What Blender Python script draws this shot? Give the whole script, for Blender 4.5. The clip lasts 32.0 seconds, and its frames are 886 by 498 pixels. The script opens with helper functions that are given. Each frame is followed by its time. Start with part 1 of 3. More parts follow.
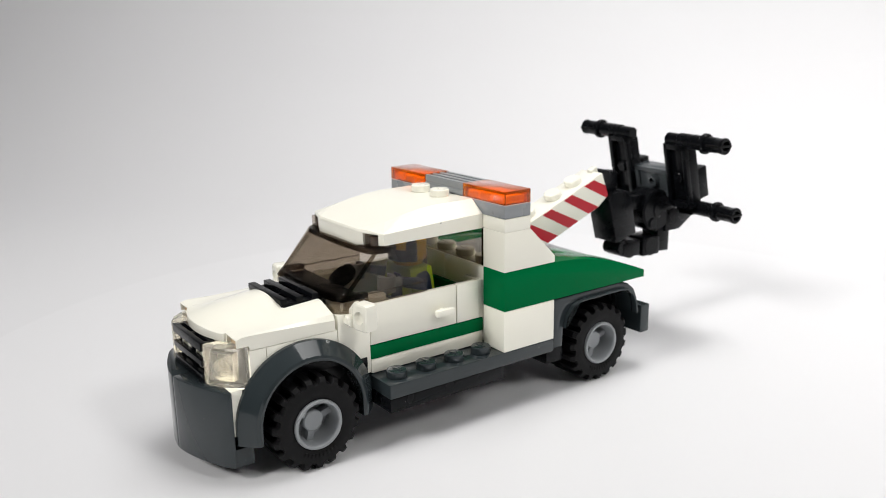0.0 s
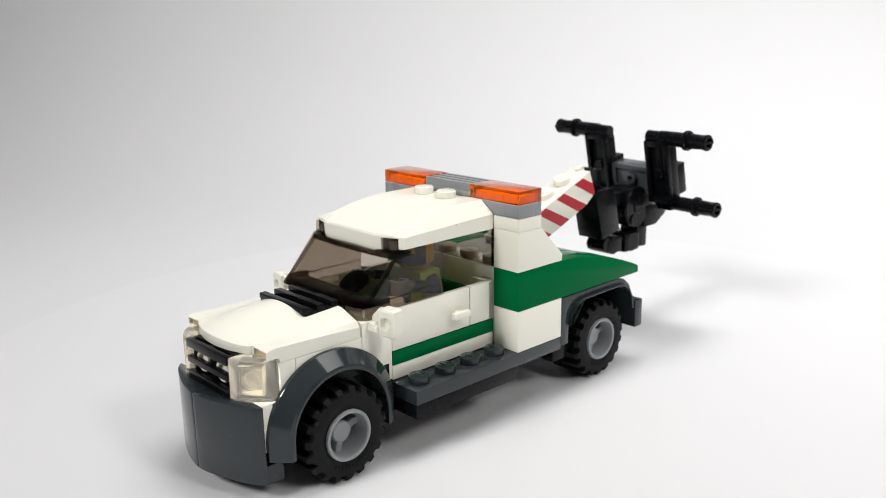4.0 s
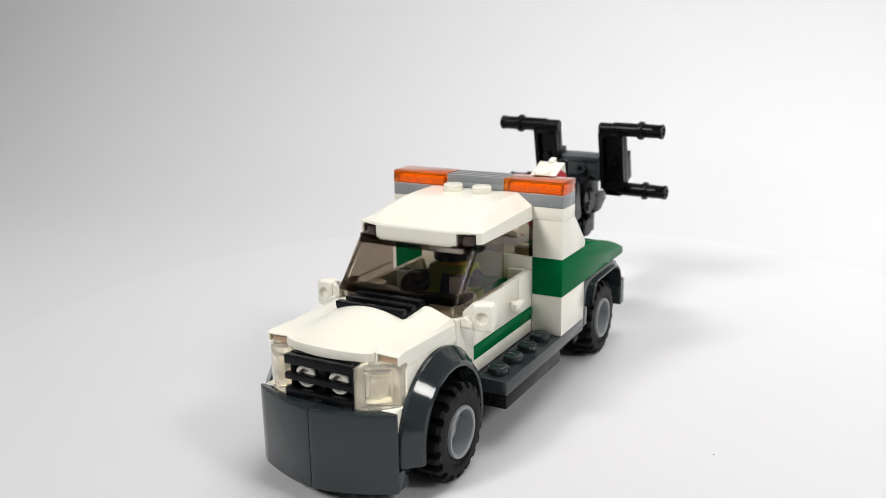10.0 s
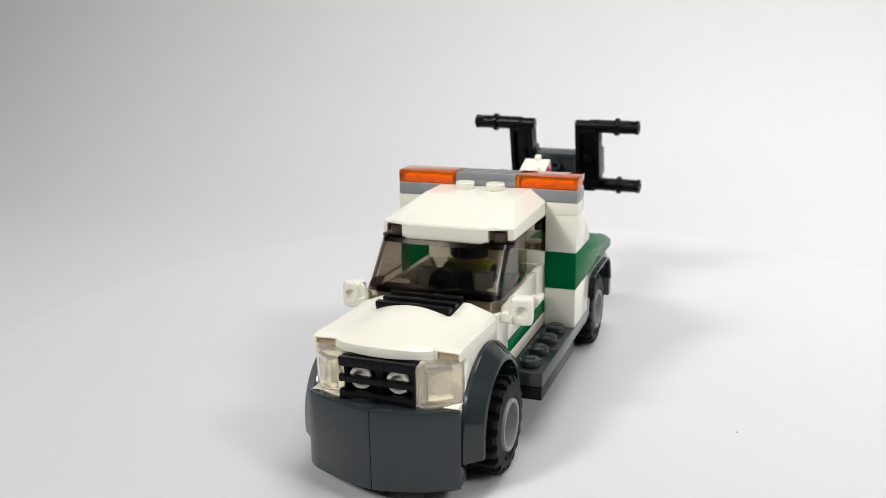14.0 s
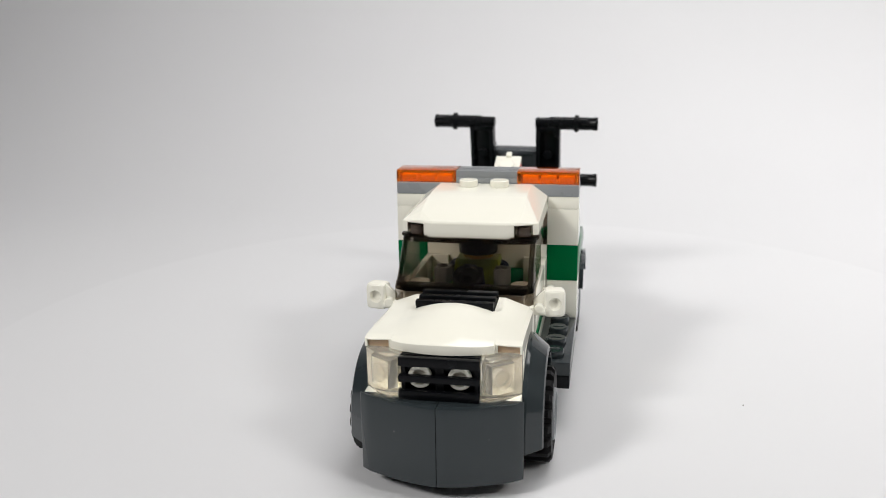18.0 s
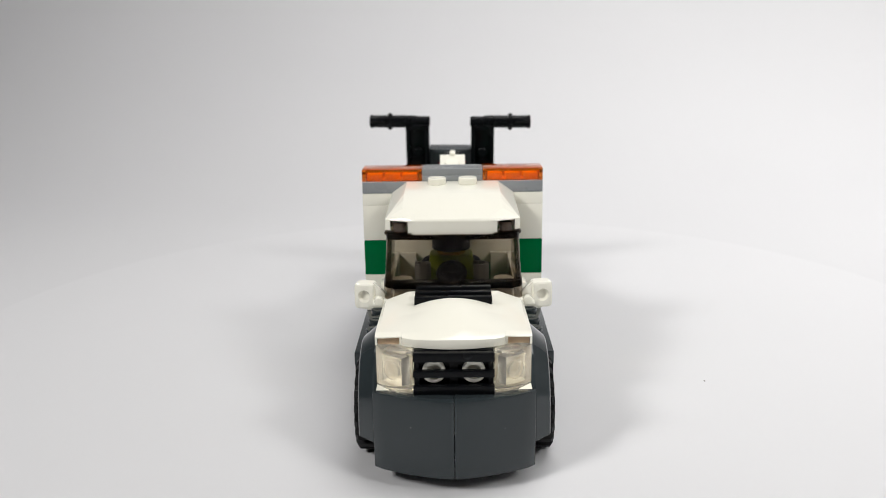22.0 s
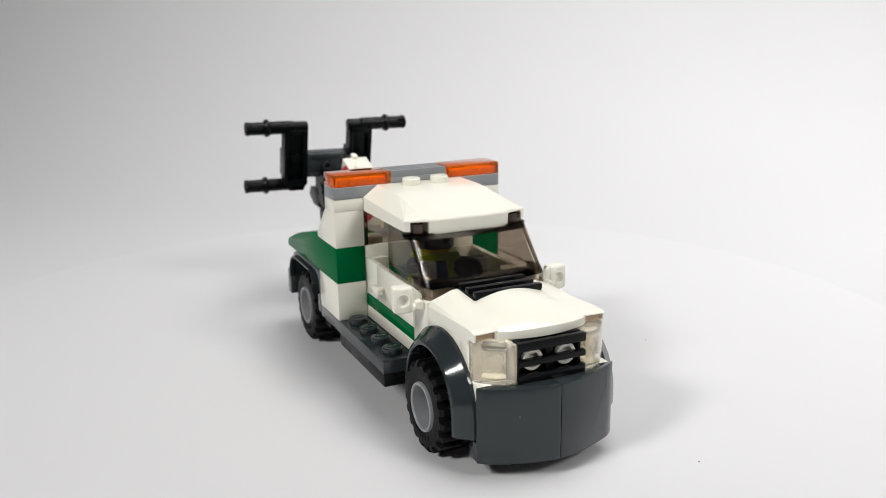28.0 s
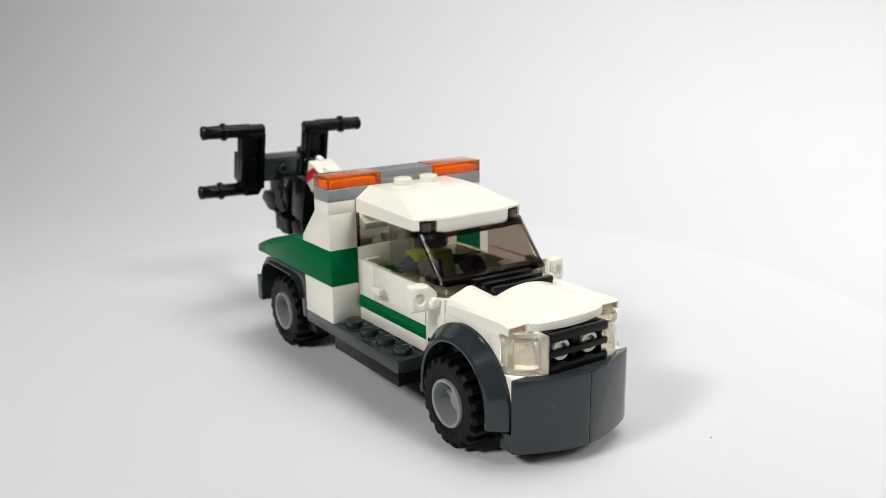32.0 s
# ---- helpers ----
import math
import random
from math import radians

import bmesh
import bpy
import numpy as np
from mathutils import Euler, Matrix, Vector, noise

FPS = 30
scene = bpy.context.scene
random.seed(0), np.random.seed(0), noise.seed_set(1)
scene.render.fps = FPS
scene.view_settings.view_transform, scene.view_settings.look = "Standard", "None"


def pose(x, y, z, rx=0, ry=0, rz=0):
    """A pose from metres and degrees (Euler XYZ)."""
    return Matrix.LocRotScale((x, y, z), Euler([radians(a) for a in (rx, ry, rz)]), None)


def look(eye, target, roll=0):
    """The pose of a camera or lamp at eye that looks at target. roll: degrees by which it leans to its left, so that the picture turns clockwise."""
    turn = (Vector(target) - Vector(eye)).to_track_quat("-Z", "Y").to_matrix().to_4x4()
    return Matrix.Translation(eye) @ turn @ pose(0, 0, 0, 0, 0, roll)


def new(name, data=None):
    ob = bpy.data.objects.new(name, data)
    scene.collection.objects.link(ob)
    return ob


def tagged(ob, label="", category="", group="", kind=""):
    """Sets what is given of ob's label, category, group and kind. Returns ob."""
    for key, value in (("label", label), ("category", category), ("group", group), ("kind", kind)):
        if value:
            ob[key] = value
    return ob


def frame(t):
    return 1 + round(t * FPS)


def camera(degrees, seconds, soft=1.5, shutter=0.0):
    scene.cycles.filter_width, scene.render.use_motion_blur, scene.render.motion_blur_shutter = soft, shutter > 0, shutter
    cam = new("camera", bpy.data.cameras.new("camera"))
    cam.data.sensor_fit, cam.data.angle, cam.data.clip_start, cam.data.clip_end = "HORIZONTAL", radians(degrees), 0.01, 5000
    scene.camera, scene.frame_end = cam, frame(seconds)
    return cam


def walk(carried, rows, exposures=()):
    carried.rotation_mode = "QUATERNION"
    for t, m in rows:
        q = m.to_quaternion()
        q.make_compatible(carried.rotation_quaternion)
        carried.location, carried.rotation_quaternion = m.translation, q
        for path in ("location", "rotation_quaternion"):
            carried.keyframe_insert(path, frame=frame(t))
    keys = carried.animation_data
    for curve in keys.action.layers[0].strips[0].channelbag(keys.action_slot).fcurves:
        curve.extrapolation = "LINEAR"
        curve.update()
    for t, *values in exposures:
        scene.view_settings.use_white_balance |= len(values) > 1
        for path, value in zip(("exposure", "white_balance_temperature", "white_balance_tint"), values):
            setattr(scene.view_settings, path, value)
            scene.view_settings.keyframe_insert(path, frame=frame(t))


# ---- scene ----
# Units of the toy are millimetres in the code below: x to the toy's left, y to its rear,
# z from the top of its running board. mm() turns them into metres above the ground.
cam = camera(53.0, 32.0, soft=0.7)
cam.data.dof.use_dof, cam.data.dof.focus_distance, cam.data.dof.aperture_fstop = True, 0.195, 26.0
EYE = Vector((0.00259, -0.22099, 0.09342))
WAY = Vector((0.0, 0.96783, -0.25162))
walk(cam, [(0.0, look(EYE, EYE + WAY, -0.87)), (32.0, look(EYE, EYE + WAY, -0.87))],
     exposures=[(0.0, -0.17), (9.0, -0.22), (14.5, -0.33), (17.0, -0.38), (25.0, -0.36), (27.5, -0.33), (30.0, -0.25), (32.0, -0.26)])

# ---- light ----
world = bpy.data.worlds.new("room")
scene.world = world
world.use_nodes = True
world.node_tree.nodes["Background"].inputs[0].default_value = (0.9, 0.95, 1.0, 1)
world.node_tree.nodes["Background"].inputs[1].default_value = 0.35


def panel_lamp(name, eye, target, wide, high, watts, colour, spread=180.0):
    data = bpy.data.lights.new(name, "AREA")
    data.shape, data.size, data.size_y, data.energy, data.color = "RECTANGLE", wide, high, watts, colour
    data.spread = radians(spread)
    ob = new(name, data)
    ob.matrix_world = look(eye, target)
    return ob


panel_lamp("left_lamp", (-0.68, -0.56, 0.74), (0.42, 0.16, -0.02), 0.22, 0.20, 1.95, (1.0, 0.985, 0.96), 84.0)
panel_lamp("right_lamp", (0.70, -0.54, 0.74), (0.37, 0.17, 0.0), 0.26, 0.22, 1.72, (1.0, 0.985, 0.96), 86.0)
panel_lamp("top_softbox", (0.24, 0.13, 0.80), (0.26, 0.17, 0.0), 0.56, 0.46, 2.2, (1.0, 0.99, 0.975), 105.0)


# ---- materials ----
def shader(name):
    m = bpy.data.materials.new(name)
    m.use_nodes = True
    nt = m.node_tree
    return m, nt, nt.nodes["Principled BSDF"]


def plastic(name, colour, rough=0.2, vary=0.06, bump=0.02, scale=900.0, spec=0.5, dust=0.0):
    """Moulded plastic: fine haze, faint smudges, tiny surface waves."""
    m, nt, b = shader(name)
    tc = nt.nodes.new("ShaderNodeTexCoord")
    big = nt.nodes.new("ShaderNodeTexNoise")
    big.inputs["Scale"].default_value, big.inputs["Detail"].default_value = 90.0, 4.0
    fine = nt.nodes.new("ShaderNodeTexNoise")
    fine.inputs["Scale"].default_value, fine.inputs["Detail"].default_value = scale, 3.0
    info = nt.nodes.new("ShaderNodeObjectInfo")
    mix = nt.nodes.new("ShaderNodeMix")
    mix.data_type = "RGBA"
    mix.inputs["A"].default_value = (*[c * (1 - vary) for c in colour], 1)
    mix.inputs["B"].default_value = (*[min(1.0, c * (1 + vary * 0.6)) for c in colour], 1)
    add = nt.nodes.new("ShaderNodeMath")
    add.operation = "MULTIPLY_ADD"
    add.inputs[1].default_value = 0.5
    half = nt.nodes.new("ShaderNodeMath")
    half.operation = "MULTIPLY"
    half.inputs[1].default_value = 0.5
    ramp = nt.nodes.new("ShaderNodeMapRange")
    ramp.inputs["To Min"].default_value, ramp.inputs["To Max"].default_value = rough * 0.8, rough * 1.35
    bmp = nt.nodes.new("ShaderNodeBump")
    bmp.inputs["Strength"].default_value, bmp.inputs["Distance"].default_value = bump, 0.0004
    ln = nt.links.new
    ln(tc.outputs["Object"], big.inputs["Vector"])
    ln(tc.outputs["Object"], fine.inputs["Vector"])
    ln(info.outputs["Random"], half.inputs[0])
    ln(big.outputs["Fac"], add.inputs[0])
    ln(half.outputs[0], add.inputs[2])
    ln(add.outputs[0], mix.inputs["Factor"])
    if dust:
        # sparse pale specks of lint
        cell = nt.nodes.new("ShaderNodeTexVoronoi")
        cell.inputs["Scale"].default_value = 210.0
        spot = nt.nodes.new("ShaderNodeMapRange")
        spot.inputs["From Min"].default_value, spot.inputs["From Max"].default_value = 0.03, 0.06
        spot.inputs["To Min"].default_value, spot.inputs["To Max"].default_value = dust, 0.0
        lint = nt.nodes.new("ShaderNodeMix")
        lint.data_type = "RGBA"
        lint.inputs["B"].default_value = (0.5, 0.5, 0.48, 1)
        ln(tc.outputs["Object"], cell.inputs["Vector"])
        ln(cell.outputs["Distance"], spot.inputs["Value"])
        ln(spot.outputs["Result"], lint.inputs["Factor"])
        ln(mix.outputs["Result"], lint.inputs["A"])
        ln(lint.outputs["Result"], b.inputs["Base Color"])
    else:
        ln(mix.outputs["Result"], b.inputs["Base Color"])
    ln(big.outputs["Fac"], ramp.inputs["Value"])
    ln(ramp.outputs["Result"], b.inputs["Roughness"])
    ln(fine.outputs["Fac"], bmp.inputs["Height"])
    ln(bmp.outputs["Normal"], b.inputs["Normal"])
    b.inputs["IOR"].default_value = 1.53
    b.inputs["Specular IOR Level"].default_value = spec
    return m


def clear(name, colour, rough=0.03, weight=1.0, ior=1.45):
    """Coloured see-through plastic."""
    m, nt, b = shader(name)
    b.inputs["Base Color"].default_value = (*colour, 1)
    b.inputs["Transmission Weight"].default_value = weight
    b.inputs["Specular IOR Level"].default_value = 0.3
    b.inputs["IOR"].default_value = ior
    tc = nt.nodes.new("ShaderNodeTexCoord")
    n = nt.nodes.new("ShaderNodeTexNoise")
    n.inputs["Scale"].default_value = 300.0
    r = nt.nodes.new("ShaderNodeMapRange")
    r.inputs["To Min"].default_value, r.inputs["To Max"].default_value = rough * 0.5, rough * 1.6
    nt.links.new(tc.outputs["Object"], n.inputs["Vector"])
    nt.links.new(n.outputs["Fac"], r.inputs["Value"])
    nt.links.new(r.outputs["Result"], b.inputs["Roughness"])
    return m


def pane(name, colour, rough=0.02, gloss_floor=0.03):
    """Thin tinted pane: clear body that filters what passes, with a glossy skin."""
    m, nt, b = shader(name)
    nt.nodes.remove(b)
    body = nt.nodes.new("ShaderNodeBsdfTransparent")
    body.inputs["Color"].default_value = (*[c ** 0.5 for c in colour], 1)
    gloss = nt.nodes.new("ShaderNodeBsdfGlossy")
    gloss.inputs["Roughness"].default_value = rough
    facing = nt.nodes.new("ShaderNodeLayerWeight")
    facing.inputs["Blend"].default_value = 0.5
    steep = nt.nodes.new("ShaderNodeMath")
    steep.operation = "POWER"
    steep.inputs[1].default_value = 5.0
    skin = nt.nodes.new("ShaderNodeMath")
    skin.operation = "MULTIPLY_ADD"
    skin.inputs[1].default_value, skin.inputs[2].default_value = 0.7, gloss_floor
    tc = nt.nodes.new("ShaderNodeTexCoord")
    n = nt.nodes.new("ShaderNodeTexNoise")
    n.inputs["Scale"].default_value = 260.0
    bmp = nt.nodes.new("ShaderNodeBump")
    bmp.inputs["Strength"].default_value, bmp.inputs["Distance"].default_value = 0.02, 0.0004
    mix = nt.nodes.new("ShaderNodeMixShader")
    ln = nt.links.new
    ln(tc.outputs["Object"], n.inputs["Vector"])
    ln(n.outputs["Fac"], bmp.inputs["Height"])
    ln(bmp.outputs["Normal"], gloss.inputs["Normal"])
    ln(facing.outputs["Facing"], steep.inputs[0])
    ln(steep.outputs[0], skin.inputs[0])
    ln(skin.outputs[0], mix.inputs[0])
    ln(body.outputs[0], mix.inputs[1])
    ln(gloss.outputs[0], mix.inputs[2])
    ln(mix.outputs[0], nt.nodes["Material Output"].inputs["Surface"])
    return m


def paper(name, colour, scale, bump):
    """Matt white card with a faint fibre grain and soft blotches."""
    m, nt, b = shader(name)
    tc = nt.nodes.new("ShaderNodeTexCoord")
    a = nt.nodes.new("ShaderNodeTexNoise")
    a.inputs["Scale"].default_value, a.inputs["Detail"].default_value = 9.0, 3.0
    f = nt.nodes.new("ShaderNodeTexNoise")
    f.inputs["Scale"].default_value, f.inputs["Detail"].default_value = scale, 5.0
    mix = nt.nodes.new("ShaderNodeMix")
    mix.data_type = "RGBA"
    mix.inputs["A"].default_value = (*[c * 0.975 for c in colour], 1)
    mix.inputs["B"].default_value = (*colour, 1)
    bmp = nt.nodes.new("ShaderNodeBump")
    bmp.inputs["Strength"].default_value, bmp.inputs["Distance"].default_value = bump, 0.0003
    ln = nt.links.new
    ln(tc.outputs["Object"], a.inputs["Vector"])
    ln(tc.outputs["Object"], f.inputs["Vector"])
    ln(a.outputs["Fac"], mix.inputs["Factor"])
    ln(mix.outputs["Result"], b.inputs["Base Color"])
    ln(f.outputs["Fac"], bmp.inputs["Height"])
    ln(bmp.outputs["Normal"], b.inputs["Normal"])
    b.inputs["Roughness"].default_value = 0.75
    b.inputs["Specular IOR Level"].default_value = 0.25
    return m


WHITE = plastic("white_plastic", (0.915, 0.897, 0.792), 0.10, 0.03)
GREEN = plastic("green_plastic", (0.0004, 0.138, 0.042), 0.16, spec=0.03)
DGREY = plastic("dark_grey_plastic", (0.0262, 0.034, 0.0375), 0.085, spec=0.4, dust=0.09)
LGREY = plastic("light_grey_plastic", (0.28, 0.295, 0.307), 0.28, spec=0.3)
# dark grey plastic again, lightened to offset the fork's shade on the beam
BEAM_GREY = plastic("lightened_dark_grey_plastic", (0.060, 0.068, 0.074), 0.2, spec=0.4)
BLACK = plastic("black_plastic", (0.0042, 0.0047, 0.0058), 0.25, spec=0.13, dust=0.1)
RED = plastic("red_sticker", (0.52, 0.008, 0.022), 0.3, spec=0.3)
YELLOW = plastic("yellow_plastic", (0.75, 0.42, 0.02), 0.25)
LIME = plastic("lime_plastic", (0.32, 0.42, 0.015), 0.3)
NAVY = plastic("navy_plastic", (0.007, 0.012, 0.034), 0.35, spec=0.15)
RUBBER = plastic("black_rubber", (0.0045, 0.0045, 0.005), 0.5, 0.2, 0.15, 1500.0, 0.16)
SMOKE = pane("smoke_brown_clear", (0.52, 0.465, 0.40))
# edge tint deepened: long light paths through thick plastic put into the colour
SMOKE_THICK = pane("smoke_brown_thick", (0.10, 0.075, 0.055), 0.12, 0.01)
# darkening of the screen corner at grazing view, put into a tint
SMOKE_GRAZING = pane("smoke_brown_grazing", (0.30, 0.25, 0.20), 0.04)
SMOKE_MID = pane("smoke_brown_mid", (0.55, 0.48, 0.42), 0.03)
SMOKE_CORE = plastic("smoke_brown_core", (0.12, 0.095, 0.08), 0.2)
MILKY = plastic("milky_clear_plastic", (0.55, 0.51, 0.43), 0.25)
AMBER = clear("amber_clear", (0.70, 0.18, 0.012), 0.04, 0.88, 1.4)
AMBER_IN = clear("amber_core", (0.95, 0.72, 0.08), 0.25, 0.0)
TAN = plastic("tan_notch", (0.56, 0.40, 0.26), 0.2)
CLEAR = clear("clear_plastic", (0.94, 0.905, 0.82), 0.06, 0.90)
CARD = paper("white_card", (0.709, 0.709, 0.724), 1500.0, 0.05)
SWEEP = paper("white_backdrop_paper", (0.691, 0.691, 0.706), 900.0, 0.05)
WALL = paper("pale_wall_paint", (0.46, 0.45, 0.44), 700.0, 0.05)
DUST = paper("grey_dust", (0.20, 0.19, 0.175), 3000.0, 0.2)

# ---- mesh helpers ----
GROUND = 16.3


def mm(x, y, z):
    return Vector((x * 0.001, (y + 8.0) * 0.001, (z + GROUND) * 0.001))


def rounded(bm, size, keep=None, segments=2, angle=25.0):
    edges = [e for e in bm.edges if len(e.link_faces) == 2 and e.calc_face_angle(0) > radians(angle)
             and (keep is None or keep(e))]
    if size > 0 and edges:
        bmesh.ops.bevel(bm, geom=edges, offset=size * 0.001, segments=segments, profile=0.5, affect="EDGES", clamp_overlap=True)
    return bm


def box(x0, x1, y0, y1, z0, z1, bev=0.18):
    bm = bmesh.new()
    bmesh.ops.create_cube(bm, size=1.0)
    a, b = mm(x0, y0, z0), mm(x1, y1, z1)
    for v in bm.verts:
        v.co = Vector([a[i] if v.co[i] < 0 else b[i] for i in range(3)])
    bmesh.ops.recalc_face_normals(bm, faces=bm.faces)
    return rounded(bm, bev)


def prism(points, axis, lo, hi, bev=0.18, keep=None):
    """A polygon, given in the two other axes in order, pulled along one axis."""
    bm = bmesh.new()

    def at(p, s):
        q = list(p)
        q.insert("xyz".index(axis), s)
        return mm(*q)
    low = [bm.verts.new(at(p, lo)) for p in points]
    top = [bm.verts.new(at(p, hi)) for p in points]
    bm.faces.new(low)
    bm.faces.new(top)
    n = len(points)
    for i in range(n):
        bm.faces.new((low[i], low[(i + 1) % n], top[(i + 1) % n], top[i]))
    bmesh.ops.recalc_face_normals(bm, faces=bm.faces)
    return rounded(bm, bev, keep)


def hull(points, bev=0.18, keep=None):
    bm = bmesh.new()
    vs = [bm.verts.new(mm(*p)) for p in points]
    r = bmesh.ops.convex_hull(bm, input=vs)
    extra = [g for g in r["geom_interior"] if isinstance(g, bmesh.types.BMVert)]
    if extra:
        bmesh.ops.delete(bm, geom=extra, context="VERTS")
    bmesh.ops.dissolve_limit(bm, angle_limit=radians(2), verts=bm.verts, edges=bm.edges)
    bmesh.ops.recalc_face_normals(bm, faces=bm.faces)
    return rounded(bm, bev, keep)


def lathe(profile, axis, centre, segments=48):
    """A closed profile of (along, radius) turned round an axis through centre."""
    bm = bmesh.new()
    i = "xyz".index(axis)
    j, k = (i + 1) % 3, (i + 2) % 3
    rings = []
    for s, r in profile:
        ring = []
        for a in range(segments if r > 0 else 1):
            t = 2 * math.pi * a / segments
            p = list(centre)
            p[i] += s
            p[j] += r * math.cos(t)
            p[k] += r * math.sin(t)
            ring.append(bm.verts.new(mm(*p)))
        rings.append(ring)
    for a, b in zip(rings, rings[1:] + rings[:1]):
        if len(a) == 1 and len(b) == 1:
            continue
        for q in range(segments):
            w = (q + 1) % segments
            if len(a) == 1:
                bm.faces.new((a[0], b[w], b[q]))
            elif len(b) == 1:
                bm.faces.new((a[q], a[w], b[0]))
            else:
                bm.faces.new((a[q], a[w], b[w], b[q]))
    bmesh.ops.recalc_face_normals(bm, faces=bm.faces)
    return bm


def rod(axis, centre, r, lo, hi, bev=0.2, segments=32):
    return lathe([(lo, 0), (lo, r - bev), (lo + bev, r), (hi - bev, r), (hi, r - bev), (hi, 0)], axis, centre, segments)


def joined(*parts):
    out = bmesh.new()
    for b in parts:
        me = bpy.data.meshes.new("tmp")
        b.to_mesh(me)
        out.from_mesh(me)
        bpy.data.meshes.remove(me)
        b.free()
    return out


def turned(bm, about, axis, degrees):
    """Turns a mesh about a point given in toy millimetres."""
    c = mm(*about)
    bmesh.ops.rotate(bm, cent=c, matrix=Matrix.Rotation(radians(degrees), 3, axis), verts=bm.verts)
    return bm


def mesh_of(name, bm, mats, sharp=32.0):
    me = bpy.data.meshes.new(name)
    bm.to_mesh(me)
    bm.free()
    for m in mats if isinstance(mats, (list, tuple)) else [mats]:
        me.materials.append(m)
    for p in me.polygons:
        p.use_smooth = True
    me.set_sharp_from_angle(angle=radians(sharp))
    return me


def part(name, bm, mat, parent, label="", sharp=32.0):
    """One mesh under a thing or under a part of it."""
    ob = new(name, mesh_of(name, bm, mat, sharp))
    ob.parent = parent
    return tagged(ob, label)


def stud(x, y, z, parent, mat, label=""):
    s = rod("z", (x, y, z), 2.4, -0.1, 1.75, 0.22, 28)
    # raised mark on the crown, a plain bar
    mark = box(x - 1.3, x + 1.3, y - 0.42, y + 0.42, z + 1.7, z + 1.86, 0.06)
    return part("stud", joined(s, mark), mat, parent, label)


# ---- the white studio ----
def backdrop():
    """Paper sweep: floor that curves up into the back wall, with thickness."""
    outline = [(-0.60, 0.0), (0.24, 0.0)]
    for i in range(1, 13):
        a = math.pi / 2 * i / 12
        outline.append((0.24 + 0.26 * math.sin(a), 0.26 - 0.26 * math.cos(a)))
    outline.append((0.50, 0.95))
    outline += [(y + 0.004, z - 0.004) for y, z in reversed(outline)]
    bm = bmesh.new()
    ends = [[bm.verts.new((x, y, z - 0.0013)) for y, z in outline] for x in (-0.75, 0.75)]
    n = len(outline)
    for i in range(n):
        bm.faces.new((ends[0][i], ends[0][(i + 1) % n], ends[1][(i + 1) % n], ends[1][i]))
    half = n // 2
    for e in ends:
        for i in range(half - 1):
            bm.faces.new((e[i], e[i + 1], e[n - 2 - i], e[n - 1 - i]))
    bmesh.ops.recalc_face_normals(bm, faces=bm.faces)
    return tagged(new("backdrop", mesh_of("backdrop", bm, SWEEP)), "seamless white paper sweep behind the toy", "backdrop", kind="structure")


def slab(name, x0, x1, y0, y1, z0, z1, label, category, mat):
    bm = bmesh.new()
    bmesh.ops.create_cube(bm, size=1.0)
    for v in bm.verts:
        v.co = Vector((x1 if v.co.x > 0 else x0, y1 if v.co.y > 0 else y0, z1 if v.co.z > 0 else z0))
    return tagged(new(name, mesh_of(name, bm, mat)), label, category, kind="structure")


backdrop()
slab("table_top", -1.2, 0.79, -0.98, 0.52, -0.045, -0.0065, "plain pale table top under the paper sweep", "table", WALL)
# Unseen walls and ceiling; the side walls' distances are chosen for their bounce light.
slab("wall_west", -1.54, -1.50, -1.0, 0.56, -0.8, 1.05, "plain unseen side wall added to bounce light into the booth", "wall", WALL)
slab("wall_east", 0.80, 0.84, -1.0, 0.56, -0.8, 1.05, "plain unseen side wall added to bounce light into the booth", "wall", WALL)
slab("wall_south", -1.50, 0.80, -1.04, -1.0, -0.8, 1.05, "plain white front wall of the photo booth", "wall", WALL)
slab("wall_north", -1.50, 0.80, 0.52, 0.56, -0.8, 1.05, "plain white rear wall of the photo booth", "wall", WALL)
slab("ceiling", -1.50, 0.80, -1.0, 0.52, 1.05, 1.09, "plain white ceiling of the photo booth", "ceiling", SWEEP)
slab("floor", -1.50, 0.80, -1.0, 0.52, -0.84, -0.8, "plain pale floor under the table", "floor", WALL)


def card_disc():
    c = (2.0, 21.0)
    prof = [(-1.2, 0), (-1.2, 158.2), (-0.9, 158.6), (-0.3, 158.6), (0, 158.3), (0, 0)]
    bm = lathe([(a - GROUND, r) for a, r in prof], "z", (c[0], c[1], 0), 160)
    return tagged(new("turning_disc", mesh_of("turning_disc", bm, CARD)), "round white card disc turning under the toy truck", "turntable")


disc = card_disc()
specks = []
for dx, dy in ((65.7, -14.6), (29.7, -80.3)):
    b = lathe([(-GROUND, 0), (-GROUND, 0.24), (-GROUND + 0.14, 0.15), (-GROUND + 0.22, 0)], "z", (dx, dy, 0), 7)
    specks.append(tagged(new("dust_speck", mesh_of("dust_speck", b, DUST)), "tiny dark dust speck lying on the white disc", "dust", "dust specks"))

# ---- the toy tow truck ----
truck = tagged(new("tow_truck"), "white and green brick-built toy tow truck on a white disc", "toy truck")


def both(f):
    for s in (1, -1):
        f(s)


def sx(s, a, b):
    """A stretch of x on one side, in rising order."""
    return (a, b) if s > 0 else (-b, -a)


